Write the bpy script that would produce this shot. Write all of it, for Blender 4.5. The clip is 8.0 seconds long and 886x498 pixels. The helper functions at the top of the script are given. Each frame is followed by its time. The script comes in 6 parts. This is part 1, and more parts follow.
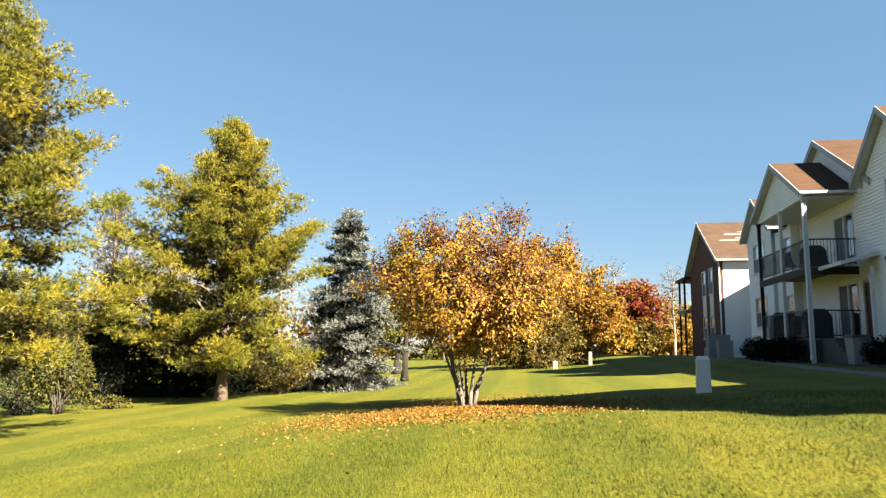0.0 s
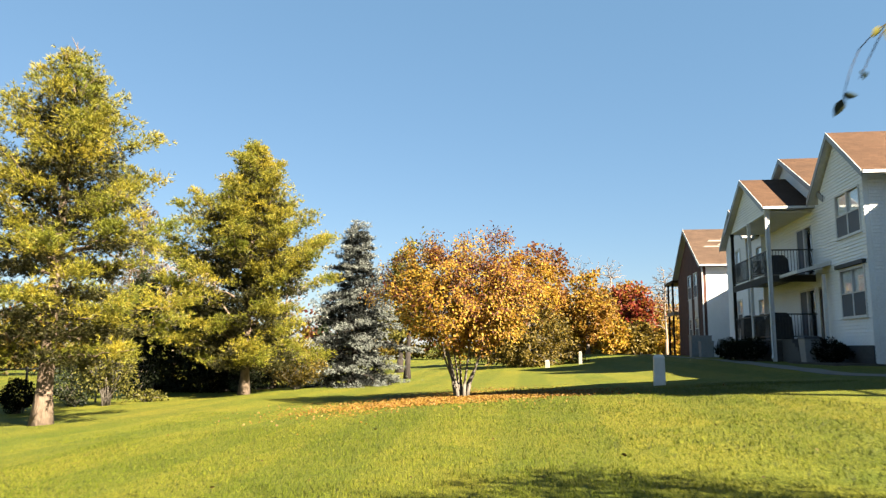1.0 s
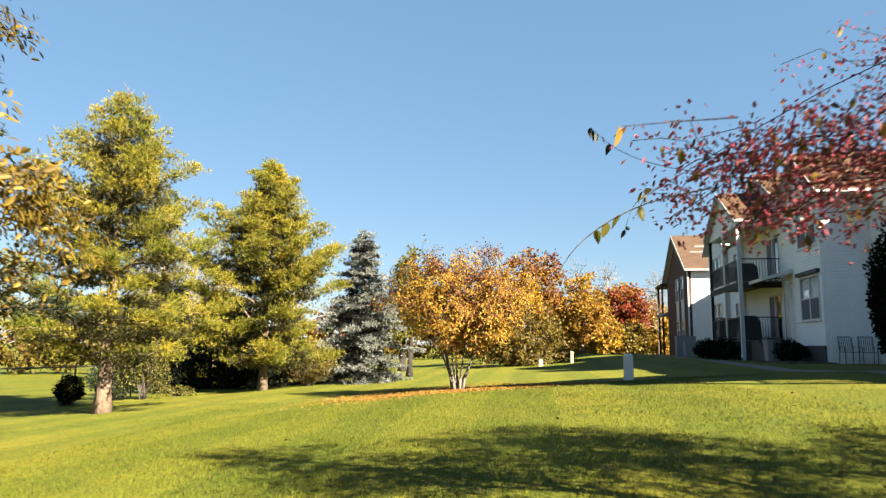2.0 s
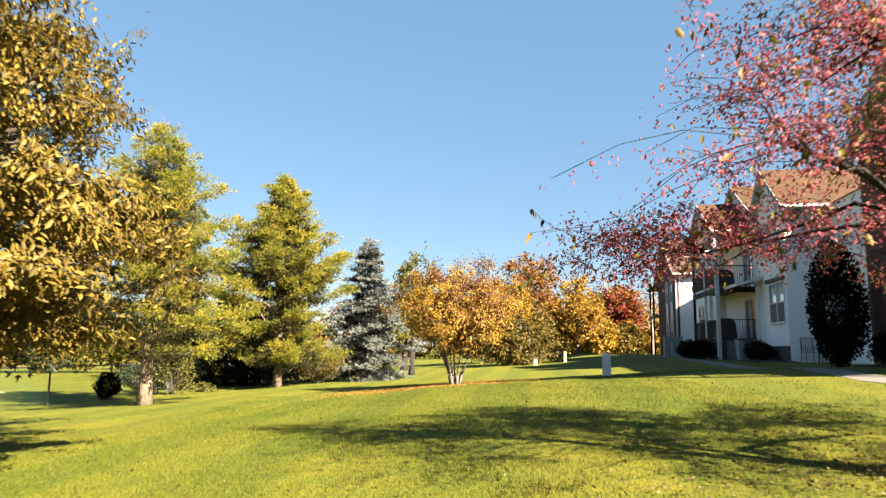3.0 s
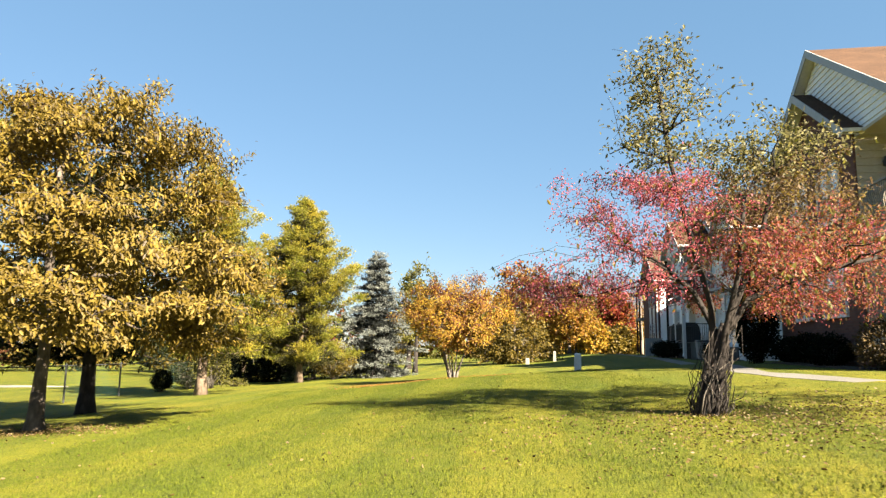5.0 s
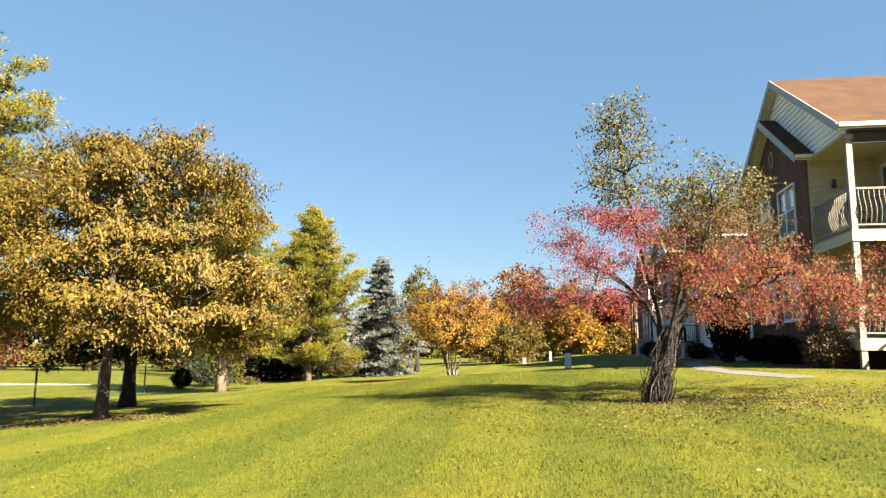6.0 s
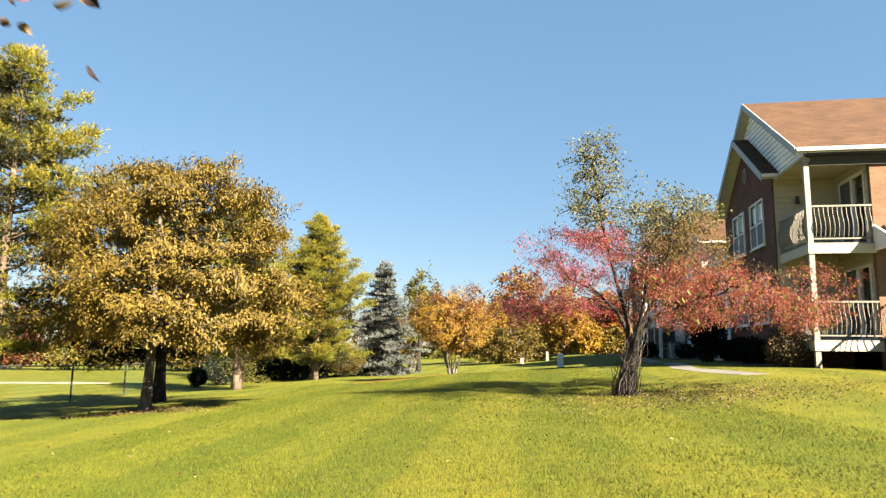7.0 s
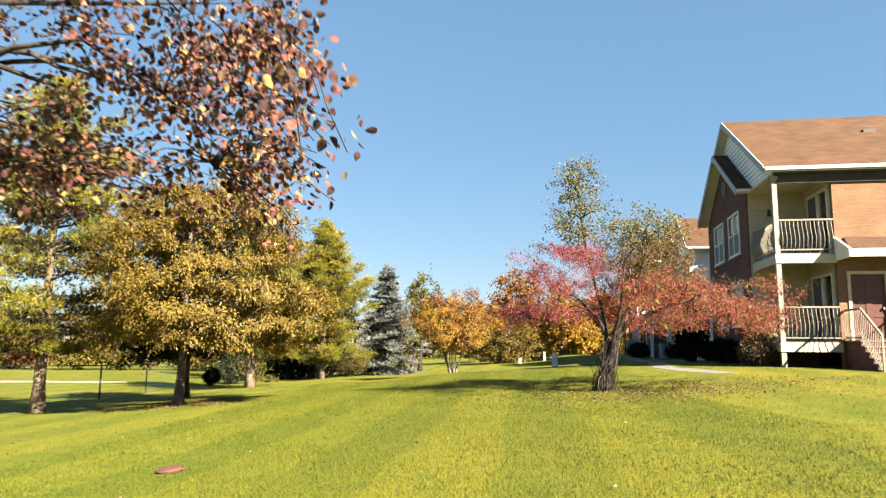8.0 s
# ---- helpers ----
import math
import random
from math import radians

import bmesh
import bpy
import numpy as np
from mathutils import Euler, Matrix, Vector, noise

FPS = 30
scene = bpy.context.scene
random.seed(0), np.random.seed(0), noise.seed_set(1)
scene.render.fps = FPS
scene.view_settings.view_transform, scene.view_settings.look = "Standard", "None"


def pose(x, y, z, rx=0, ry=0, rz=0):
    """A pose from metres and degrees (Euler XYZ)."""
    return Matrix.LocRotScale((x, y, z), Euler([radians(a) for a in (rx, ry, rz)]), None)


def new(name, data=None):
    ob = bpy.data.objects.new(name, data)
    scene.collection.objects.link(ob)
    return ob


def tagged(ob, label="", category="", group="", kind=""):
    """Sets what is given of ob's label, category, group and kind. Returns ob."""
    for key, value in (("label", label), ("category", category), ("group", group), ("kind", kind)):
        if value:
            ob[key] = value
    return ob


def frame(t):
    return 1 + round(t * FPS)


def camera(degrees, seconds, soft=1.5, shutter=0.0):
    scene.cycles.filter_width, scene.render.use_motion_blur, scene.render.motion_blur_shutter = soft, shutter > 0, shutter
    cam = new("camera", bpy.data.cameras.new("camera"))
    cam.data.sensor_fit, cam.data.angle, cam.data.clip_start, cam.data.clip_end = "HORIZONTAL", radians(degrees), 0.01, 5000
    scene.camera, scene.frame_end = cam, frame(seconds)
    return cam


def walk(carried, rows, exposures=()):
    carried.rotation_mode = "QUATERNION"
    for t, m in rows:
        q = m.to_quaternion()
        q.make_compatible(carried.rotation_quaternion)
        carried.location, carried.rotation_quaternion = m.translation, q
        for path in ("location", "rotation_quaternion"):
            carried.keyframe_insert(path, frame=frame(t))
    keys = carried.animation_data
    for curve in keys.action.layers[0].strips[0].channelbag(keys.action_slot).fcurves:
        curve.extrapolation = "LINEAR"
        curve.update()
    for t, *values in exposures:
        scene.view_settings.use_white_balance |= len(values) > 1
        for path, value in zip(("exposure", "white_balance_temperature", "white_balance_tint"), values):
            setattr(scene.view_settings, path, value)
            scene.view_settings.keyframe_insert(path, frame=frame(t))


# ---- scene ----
# The camera backs away across the lawn at head height.
cam = camera(66.0, 8.0, soft=1.3, shutter=0.3)
PATH = [
    (0, 0, 0, 1.9, 0, 8.146, -0.607),
    (0.5, 0.041, -1.44, 1.901, 0.05, 8.147, -0.604),
    (1, 0.08, -2.951, 1.902, 0.097, 8.148, -0.601),
    (1.5, 0.119, -4.416, 1.905, 0.143, 8.149, -0.598),
    (3, 0.227, -8.525, 1.92, 0.269, 8.153, -0.589),
    (3.5, 0.259, -9.816, 1.928, 0.307, 8.154, -0.586),
    (4, 0.289, -11.045, 1.936, 0.343, 8.155, -0.583),
    (4.5, 0.316, -12.298, 1.946, 0.378, 8.157, -0.58),
    (6, 0.378, -15.847, 1.981, 0.469, 8.16, -0.571),
    (6.5, 0.391, -16.931, 1.995, 0.496, 8.162, -0.568),
    (7, 0.401, -17.955, 2.01, 0.521, 8.163, -0.565),
    (7.5, 0.406, -18.955, 2.027, 0.543, 8.164, -0.562),
    (8, 0.406, -19.927, 2.044, 0.564, 8.165, -0.559),
]
walk(cam, [(t, pose(x, y, z, 90 + pitch, roll, yaw)) for t, x, y, z, yaw, pitch, roll in PATH], exposures=[(0, 3.2, 6400, 15), (1.7, 3.22, 6400, 15), (3, 3.34, 6400, 15), (4.7, 3.34, 6400, 15), (6, 3.24, 6400, 15), (8, 3.26, 6400, 15)])

# ---- light ----
SUN_TO = Vector((0.71, -0.70, 0.69)).normalized()
sky_world = bpy.data.worlds.new("sky")
scene.world = sky_world
sky_world.use_nodes = True
_n = sky_world.node_tree.nodes
_sky = _n.new("ShaderNodeTexSky")
_sky.sky_type = "NISHITA"
_sky.sun_disc = False
_sky.sun_elevation = math.asin(SUN_TO.z)
_sky.sun_rotation = radians(135)
_sky.air_density, _sky.dust_density, _sky.ozone_density = 1.15, 0.0, 1.9
_n["Background"].inputs["Strength"].default_value = 0.05
_haze = _n.new("ShaderNodeMix")
_haze.data_type = "RGBA"
_haze.inputs["Factor"].default_value = 0.84
_haze.inputs["B"].default_value = (0.315, 0.69, 1.03, 1)
sky_world.node_tree.links.new(_sky.outputs["Color"], _haze.inputs["A"])
sky_world.node_tree.links.new(_haze.outputs["Result"], _n["Background"].inputs["Color"])
_sun = bpy.data.lights.new("sun", "SUN")
_sun.energy, _sun.angle, _sun.color = 5.0, radians(0.5), (1.0, 0.875, 0.62)
_so = new("sun", _sun)
_so.matrix_world = Matrix.Translation((20, -20, 40)) @ (-SUN_TO).to_track_quat("-Z", "Y").to_matrix().to_4x4()


# ---- materials ----
def material(name, rough=0.8, metal=0.0):
    m = bpy.data.materials.new(name)
    m.use_nodes = True
    p = m.node_tree.nodes["Principled BSDF"]
    p.inputs["Roughness"].default_value, p.inputs["Metallic"].default_value = rough, metal
    return m, m.node_tree.nodes, m.node_tree.links, p


def ramp(nodes, stops):
    r = nodes.new("ShaderNodeValToRGB")
    el = r.color_ramp.elements
    while len(el) < len(stops):
        el.new(0.5)
    for e, (at, c) in zip(el, stops):
        e.position, e.color = at, (*c, 1)
    return r


def surface(name, stops, scale=8.0, detail=6.0, rough=0.85, bump=0.3, depth=0.01, coarse=0.7, stretch=(1, 1, 1), spec=0.3):
    """Two-scale noise colour and relief."""
    m, n, l, p = material(name, rough)
    co, mp = n.new("ShaderNodeTexCoord"), n.new("ShaderNodeMapping")
    mp.inputs["Scale"].default_value = stretch
    l.new(co.outputs["Object"], mp.inputs["Vector"])
    a, b = n.new("ShaderNodeTexNoise"), n.new("ShaderNodeTexNoise")
    a.inputs["Scale"].default_value, a.inputs["Detail"].default_value = scale, detail
    b.inputs["Scale"].default_value, b.inputs["Detail"].default_value = coarse, 3
    for t in (a, b):
        l.new(mp.outputs["Vector"], t.inputs["Vector"])
    mix = n.new("ShaderNodeMix")
    mix.inputs["Factor"].default_value = 0.45
    l.new(a.outputs["Fac"], mix.inputs["A"]), l.new(b.outputs["Fac"], mix.inputs["B"])
    r = ramp(n, stops)
    l.new(mix.outputs["Result"], r.inputs["Fac"]), l.new(r.outputs["Color"], p.inputs["Base Color"])
    bp = n.new("ShaderNodeBump")
    bp.inputs["Strength"].default_value, bp.inputs["Distance"].default_value = bump, depth
    l.new(a.outputs["Fac"], bp.inputs["Height"]), l.new(bp.outputs["Normal"], p.inputs["Normal"])
    p.inputs["Specular IOR Level"].default_value = spec
    return m


def foliage(name, stops, through_light=0.35, rough=0.55, gloss=0.25, mottle=0.0, span=((0.35, 0.32, 0.34), (1.7, 1.35, 1.1))):
    """Leaves: each one takes its own tint, and lets some light through."""
    m, n, l, p = material(name, rough)
    g = n.new("ShaderNodeNewGeometry")
    r = ramp(n, stops)
    l.new(g.outputs["Random Per Island"], r.inputs["Fac"])
    colour = r.outputs["Color"]
    if mottle:
        co, no, s = n.new("ShaderNodeTexCoord"), n.new("ShaderNodeTexNoise"), ramp(n, [(0.35, span[0]), (0.5, (0.9, 0.9, 0.9)), (0.66, span[1])])
        no.inputs["Scale"].default_value, no.inputs["Detail"].default_value = mottle, 4
        mm = n.new("ShaderNodeMix")
        mm.data_type, mm.blend_type = "RGBA", "MULTIPLY"
        mm.inputs["Factor"].default_value = 1.0
        l.new(co.outputs["Object"], no.inputs["Vector"]), l.new(no.outputs["Fac"], s.inputs["Fac"])
        l.new(colour, mm.inputs["A"]), l.new(s.outputs["Color"], mm.inputs["B"])
        colour = mm.outputs["Result"]
    l.new(colour, p.inputs["Base Color"])
    p.inputs["Specular IOR Level"].default_value = gloss
    tr, mx = n.new("ShaderNodeBsdfTranslucent"), n.new("ShaderNodeMixShader")
    l.new(colour, tr.inputs["Color"])
    mx.inputs["Fac"].default_value = through_light
    l.new(p.outputs["BSDF"], mx.inputs[1]), l.new(tr.outputs["BSDF"], mx.inputs[2])
    l.new(mx.outputs["Shader"], n["Material Output"].inputs["Surface"])
    return m


def courses(name, axis, width, height, a, b, joint, mortar, rough=0.9, bump=0.5):
    """Bricks or shingles laid in courses on a wall or a slope; axis: which way the courses run."""
    m, n, l, p = material(name, rough)
    co, sep, com = n.new("ShaderNodeTexCoord"), n.new("ShaderNodeSeparateXYZ"), n.new("ShaderNodeCombineXYZ")
    l.new(co.outputs["Object"], sep.inputs[0])
    add = n.new("ShaderNodeMath")
    l.new(sep.outputs["X"], add.inputs[0])
    if axis == "both":
        l.new(sep.outputs["Y"], add.inputs[1])
    else:
        add.inputs[1].default_value = 0.0
    l.new(add.outputs[0], com.inputs["X"]), l.new(sep.outputs["Z"], com.inputs["Y"])
    br = n.new("ShaderNodeTexBrick")
    l.new(com.outputs[0], br.inputs["Vector"])
    br.inputs["Scale"].default_value = 1.0
    br.inputs["Brick Width"].default_value, br.inputs["Row Height"].default_value = width, height
    br.inputs["Mortar Size"].default_value, br.inputs["Mortar Smooth"].default_value = joint, 0.3
    br.inputs["Color1"].default_value, br.inputs["Color2"].default_value, br.inputs["Mortar"].default_value = (*a, 1), (*b, 1), (*mortar, 1)
    no = n.new("ShaderNodeTexNoise")
    no.inputs["Scale"].default_value, no.inputs["Detail"].default_value = 1.3, 8
    l.new(co.outputs["Object"], no.inputs["Vector"])
    mx = n.new("ShaderNodeMix")
    mx.data_type, mx.blend_type = "RGBA", "MULTIPLY"
    mx.inputs["Factor"].default_value = 0.55
    r = ramp(n, [(0.3, (0.62, 0.6, 0.58)), (0.7, (1.15, 1.12, 1.1))])
    l.new(no.outputs["Fac"], r.inputs["Fac"])
    l.new(br.outputs["Color"], mx.inputs["A"]), l.new(r.outputs["Color"], mx.inputs["B"])
    l.new(mx.outputs["Result"], p.inputs["Base Color"])
    bp = n.new("ShaderNodeBump")
    bp.invert = True
    bp.inputs["Strength"].default_value, bp.inputs["Distance"].default_value = bump, 0.012
    l.new(br.outputs["Fac"], bp.inputs["Height"]), l.new(bp.outputs["Normal"], p.inputs["Normal"])
    p.inputs["Specular IOR Level"].default_value = 0.2
    return m


def lawn():
    """Mown turf: fine blades, patches of dry and lush growth, faint stripes of the mower."""
    m, n, l, p = material("lawn", 0.9)
    co = n.new("ShaderNodeTexCoord")
    fine, mid, wide = (n.new("ShaderNodeTexNoise") for _ in range(3))
    for t, s, d in ((fine, 62, 9), (mid, 2.2, 6), (wide, 0.16, 4)):
        t.inputs["Scale"].default_value, t.inputs["Detail"].default_value = s, d
        l.new(co.outputs["Object"], t.inputs["Vector"])
    r1 = ramp(n, [(0.3, (0.0227, 0.0281, 0.0018)), (0.5, (0.067, 0.0718, 0.0041)), (0.66, (0.120, 0.118, 0.0108))])
    r2 = ramp(n, [(0.34, (0.78, 0.86, 0.7)), (0.5, (1, 1, 1)), (0.66, (1.13, 1.06, 0.95))])
    r3 = ramp(n, [(0.35, (0.86, 0.95, 0.85)), (0.65, (1.12, 1.03, 1.0))])
    l.new(fine.outputs["Fac"], r1.inputs["Fac"]), l.new(mid.outputs["Fac"], r2.inputs["Fac"]), l.new(wide.outputs["Fac"], r3.inputs["Fac"])
    mp, wv = n.new("ShaderNodeMapping"), n.new("ShaderNodeTexWave")
    mp.inputs["Rotation"].default_value = (0, 0, radians(6.7))
    l.new(co.outputs["Object"], mp.inputs["Vector"]), l.new(mp.outputs["Vector"], wv.inputs["Vector"])
    wv.inputs["Scale"].default_value, wv.inputs["Distortion"].default_value, wv.inputs["Detail Scale"].default_value, wv.inputs["Phase Offset"].default_value = 0.14, 0.35, 0.5, -1.98
    r4 = ramp(n, [(0.4, (0.82, 0.89, 0.81)), (0.6, (1.05, 1.04, 1.05))])
    l.new(wv.outputs["Fac"], r4.inputs["Fac"])
    last = r1.outputs["Color"]
    for r in (r2, r3, r4):
        mx = n.new("ShaderNodeMix")
        mx.data_type, mx.blend_type = "RGBA", "MULTIPLY"
        mx.inputs["Factor"].default_value = 1.0
        l.new(last, mx.inputs["A"]), l.new(r.outputs["Color"], mx.inputs["B"])
        last = mx.outputs["Result"]
    l.new(last, p.inputs["Base Color"])
    bp = n.new("ShaderNodeBump")
    bp.inputs["Strength"].default_value, bp.inputs["Distance"].default_value = 0.6, 0.025
    l.new(fine.outputs["Fac"], bp.inputs["Height"]), l.new(bp.outputs["Normal"], p.inputs["Normal"])
    p.inputs["Specular IOR Level"].default_value = 0.15
    return m


def striped(m):
    """The mower's stripes, on the blades too."""
    n, l = m.node_tree.nodes, m.node_tree.links
    r = next(q for q in n if q.bl_idname == "ShaderNodeValToRGB")
    users = [k.to_socket for k in r.outputs["Color"].links]
    co, mp, wv = n.new("ShaderNodeTexCoord"), n.new("ShaderNodeMapping"), n.new("ShaderNodeTexWave")
    mp.inputs["Rotation"].default_value = (0, 0, radians(6.7))
    l.new(co.outputs["Object"], mp.inputs["Vector"]), l.new(mp.outputs["Vector"], wv.inputs["Vector"])
    wv.inputs["Scale"].default_value, wv.inputs["Distortion"].default_value, wv.inputs["Detail Scale"].default_value, wv.inputs["Phase Offset"].default_value = 0.14, 0.35, 0.5, -1.98
    s = ramp(n, [(0.4, (0.82, 0.89, 0.81)), (0.6, (1.05, 1.04, 1.05))])
    l.new(wv.outputs["Fac"], s.inputs["Fac"])
    mx = n.new("ShaderNodeMix")
    mx.data_type, mx.blend_type = "RGBA", "MULTIPLY"
    mx.inputs["Factor"].default_value = 1.0
    l.new(r.outputs["Color"], mx.inputs["A"]), l.new(s.outputs["Color"], mx.inputs["B"])
    for u in users:
        l.new(mx.outputs["Result"], u)
    g, add, nrm = n.new("ShaderNodeNewGeometry"), n.new("ShaderNodeVectorMath"), n.new("ShaderNodeVectorMath")
    add.operation, nrm.operation = "MULTIPLY_ADD", "NORMALIZE"
    add.inputs[1].default_value, add.inputs[2].default_value = (0.4, 0.4, 0.4), (0, 0, 1)
    l.new(g.outputs["Normal"], add.inputs[0]), l.new(add.outputs[0], nrm.inputs[0])
    for q in n:
        if q.bl_idname in ("ShaderNodeBsdfPrincipled", "ShaderNodeBsdfTranslucent"):
            l.new(nrm.outputs[0], q.inputs["Normal"])
    return m


def glass():
    m, n, l, p = material("window_glass", 0.02)
    p.inputs["Base Color"].default_value = (0.94, 0.96, 0.97, 1)
    p.inputs["Transmission Weight"].default_value = 1.0
    p.inputs["IOR"].default_value = 1.45
    return m


LAWN = lawn()
GLASS = glass()
# Near-black: the dimness of unlit rooms is put into the colour.
ROOM = surface("room_dimness_tone", [(0.3, (0.025, 0.024, 0.0225)), (0.7, (0.05, 0.0475, 0.045))], 3, 4, 0.9, 0.1)
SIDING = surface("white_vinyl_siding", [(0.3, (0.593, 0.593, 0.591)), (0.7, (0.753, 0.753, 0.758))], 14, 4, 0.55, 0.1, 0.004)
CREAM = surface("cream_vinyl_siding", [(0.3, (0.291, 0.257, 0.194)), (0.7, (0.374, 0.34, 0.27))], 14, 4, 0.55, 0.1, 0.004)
TRIM = surface("white_painted_trim", [(0.3, (0.416, 0.412, 0.411)), (0.7, (0.593, 0.587, 0.585))], 10, 5, 0.5, 0.15, 0.004)
# Greyer copy of TRIM; the gable ends' shade is put into it.
SHADETRIM = surface("shade_grey_white_trim", [(0.3, (0.20, 0.21, 0.22)), (0.7, (0.28, 0.29, 0.30))], 10, 5, 0.5, 0.15, 0.004)
GREYTRIM = surface("weathered_painted_wood", [(0.3, (0.139, 0.127, 0.107)), (0.7, (0.232, 0.216, 0.193))], 16, 7, 0.7, 0.3, 0.006, stretch=(1, 1, 0.25))
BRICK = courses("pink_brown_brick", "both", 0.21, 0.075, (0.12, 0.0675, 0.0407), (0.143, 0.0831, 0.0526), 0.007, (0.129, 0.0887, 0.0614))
# Darker copy of BRICK, with the lawn sides' shade put into the colour.
DARKBRICK = courses("shade_toned_brick", "both", 0.21, 0.075, (0.081, 0.0375, 0.03), (0.113, 0.0532, 0.0425), 0.008, (0.0876, 0.0562, 0.05))
SHINGLE = courses("brown_asphalt_shingle", "x", 0.32, 0.082, (0.0456, 0.0237, 0.0133), (0.061, 0.0327, 0.0187), 0.006, (0.0236, 0.013, 0.00814), 0.95, 0.6)
OLDSHINGLE = courses("weathered_brown_shingle", "x", 0.32, 0.082, (0.0483, 0.0297, 0.0212), (0.0652, 0.0412, 0.0283), 0.006, (0.0255, 0.017, 0.0113), 0.95, 0.6)
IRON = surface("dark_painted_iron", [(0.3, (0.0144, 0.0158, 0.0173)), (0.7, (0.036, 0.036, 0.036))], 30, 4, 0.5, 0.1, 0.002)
PALEIRON = surface("pale_painted_iron", [(0.3, (0.12, 0.108, 0.0871)), (0.7, (0.174, 0.159, 0.132))], 30, 5, 0.5, 0.1, 0.002)
DECK = surface("deck_timber", [(0.3, (0.111, 0.1, 0.085)), (0.7, (0.192, 0.178, 0.156))], 9, 6, 0.8, 0.3, 0.006, stretch=(0.3, 1, 1))
# Darker copy of DECK: porch shade put into the tone; also the frieze's brown.
DARKTIMBER = surface("brown_and_shade_timber", [(0.3, (0.019, 0.0171, 0.0152)), (0.7, (0.0458, 0.0419, 0.0381))], 9, 6, 0.8, 0.3, 0.006, stretch=(0.3, 1, 1))
# Darker copy of CONCRETE, with the porch's deep shade put into it.
STEPS = surface("shade_dark_concrete", [(0.3, (0.0354, 0.0336, 0.0319)), (0.7, (0.0741, 0.0708, 0.0676))], 14, 8, 0.9, 0.3, 0.006)
CONCRETE = surface("concrete", [(0.3, (0.0746, 0.071, 0.0652)), (0.7, (0.117, 0.111, 0.102))], 18, 8, 0.9, 0.3, 0.006)
DOOR = surface("maroon_door_paint", [(0.3, (0.0454, 0.0159, 0.0136)), (0.7, (0.0774, 0.0317, 0.025))], 9, 5, 0.45, 0.1, 0.003)
# Whitened beyond cloth: the panes' sky reflection is put into the colour.
BLIND = surface("sky_whitened_blind", [(0.3, (0.796, 0.811, 0.796)), (0.7, (1.02, 1.03, 1.02))], 3, 3, 0.7, 0.2, 0.004, stretch=(1, 1, 20))
DARKCLOTH = surface("dark_plastic", [(0.3, (0.0144, 0.0158, 0.018)), (0.7, (0.0432, 0.0432, 0.0468))], 12, 5, 0.6, 0.2, 0.004)
GREYMETAL = surface("grey_enamel", [(0.3, (0.147, 0.158, 0.165)), (0.7, (0.215, 0.226, 0.232))], 9, 5, 0.5, 0.15, 0.004)
PEDESTAL = surface("pale_utility_enamel", [(0.3, (0.46, 0.46, 0.431)), (0.7, (0.574, 0.574, 0.546))], 9, 6, 0.5, 0.15, 0.004)
SCREEN = surface("grey_insect_screen", [(0.3, (0.055, 0.0633, 0.078)), (0.7, (0.0825, 0.0935, 0.114))], 40, 3, 0.6, 0.1, 0.002)
RUST = surface("rusty_iron", [(0.3, (0.0327, 0.0147, 0.00979)), (0.7, (0.0785, 0.0359, 0.0228))], 16, 7, 0.9, 0.5, 0.006)
SHADESOIL = surface("mulch_and_shade_soil", [(0.3, (0.0114, 0.00785, 0.00523)), (0.7, (0.0359, 0.0245, 0.0163))], 30, 8, 0.95, 1.0, 0.03)
GRAVEL = surface("pale_gravel", [(0.3, (0.111, 0.101, 0.0878)), (0.7, (0.17, 0.161, 0.144))], 20, 8, 0.95, 0.6, 0.01)
PINEBARK = surface("pine_bark", [(0.3, (0.0551, 0.0377, 0.0257)), (0.52, (0.114, 0.0829, 0.0608)), (0.75, (0.17, 0.13, 0.0992))], 9, 8, 0.95, 1.0, 0.03, stretch=(1.67, 1.67, 0.529))
GREYBARK = surface("grey_bark", [(0.3, (0.0423, 0.0354, 0.0297)), (0.52, (0.085, 0.0734, 0.0625)), (0.75, (0.13, 0.116, 0.0994))], 12, 8, 0.95, 1.0, 0.02, stretch=(2, 2, 0.5))
DARKBARK = surface("dark_scaly_bark", [(0.35, (0.00722, 0.00557, 0.00514)), (0.55, (0.0196, 0.0154, 0.0137)), (0.72, (0.0491, 0.041, 0.036))], 7, 8, 0.95, 1.0, 0.03, stretch=(1.6, 1.6, 0.7))
SCALYBARK = surface("scaly_brown_bark", [(0.35, (0.022, 0.017, 0.014)), (0.52, (0.055, 0.044, 0.036)), (0.7, (0.13, 0.105, 0.082))], 8, 8, 0.95, 1.0, 0.03, stretch=(1.6, 1.6, 0.7))
PINE = foliage("pine_needles", [(0.0, (0.0854, 0.089, 0.00967)), (0.35, (0.153, 0.145, 0.0143)), (0.75, (0.219, 0.197, 0.0198)), (1.0, (0.254, 0.214, 0.0305))], 0.35, mottle=0.9, span=((0.55, 0.68, 0.6), (1.35, 1.2, 1.05)))
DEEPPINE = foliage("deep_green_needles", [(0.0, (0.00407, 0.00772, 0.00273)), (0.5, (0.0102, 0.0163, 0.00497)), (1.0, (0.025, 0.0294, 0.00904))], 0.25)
# Darkened needles: the crown's inner shade is put into the colour.
INNERNEEDLE = foliage("shade_dark_inner_needles", [(0.0, (0.0127, 0.0156, 0.00397)), (0.6, (0.0312, 0.0312, 0.00681)), (1.0, (0.0565, 0.0453, 0.0127))], 0.2)
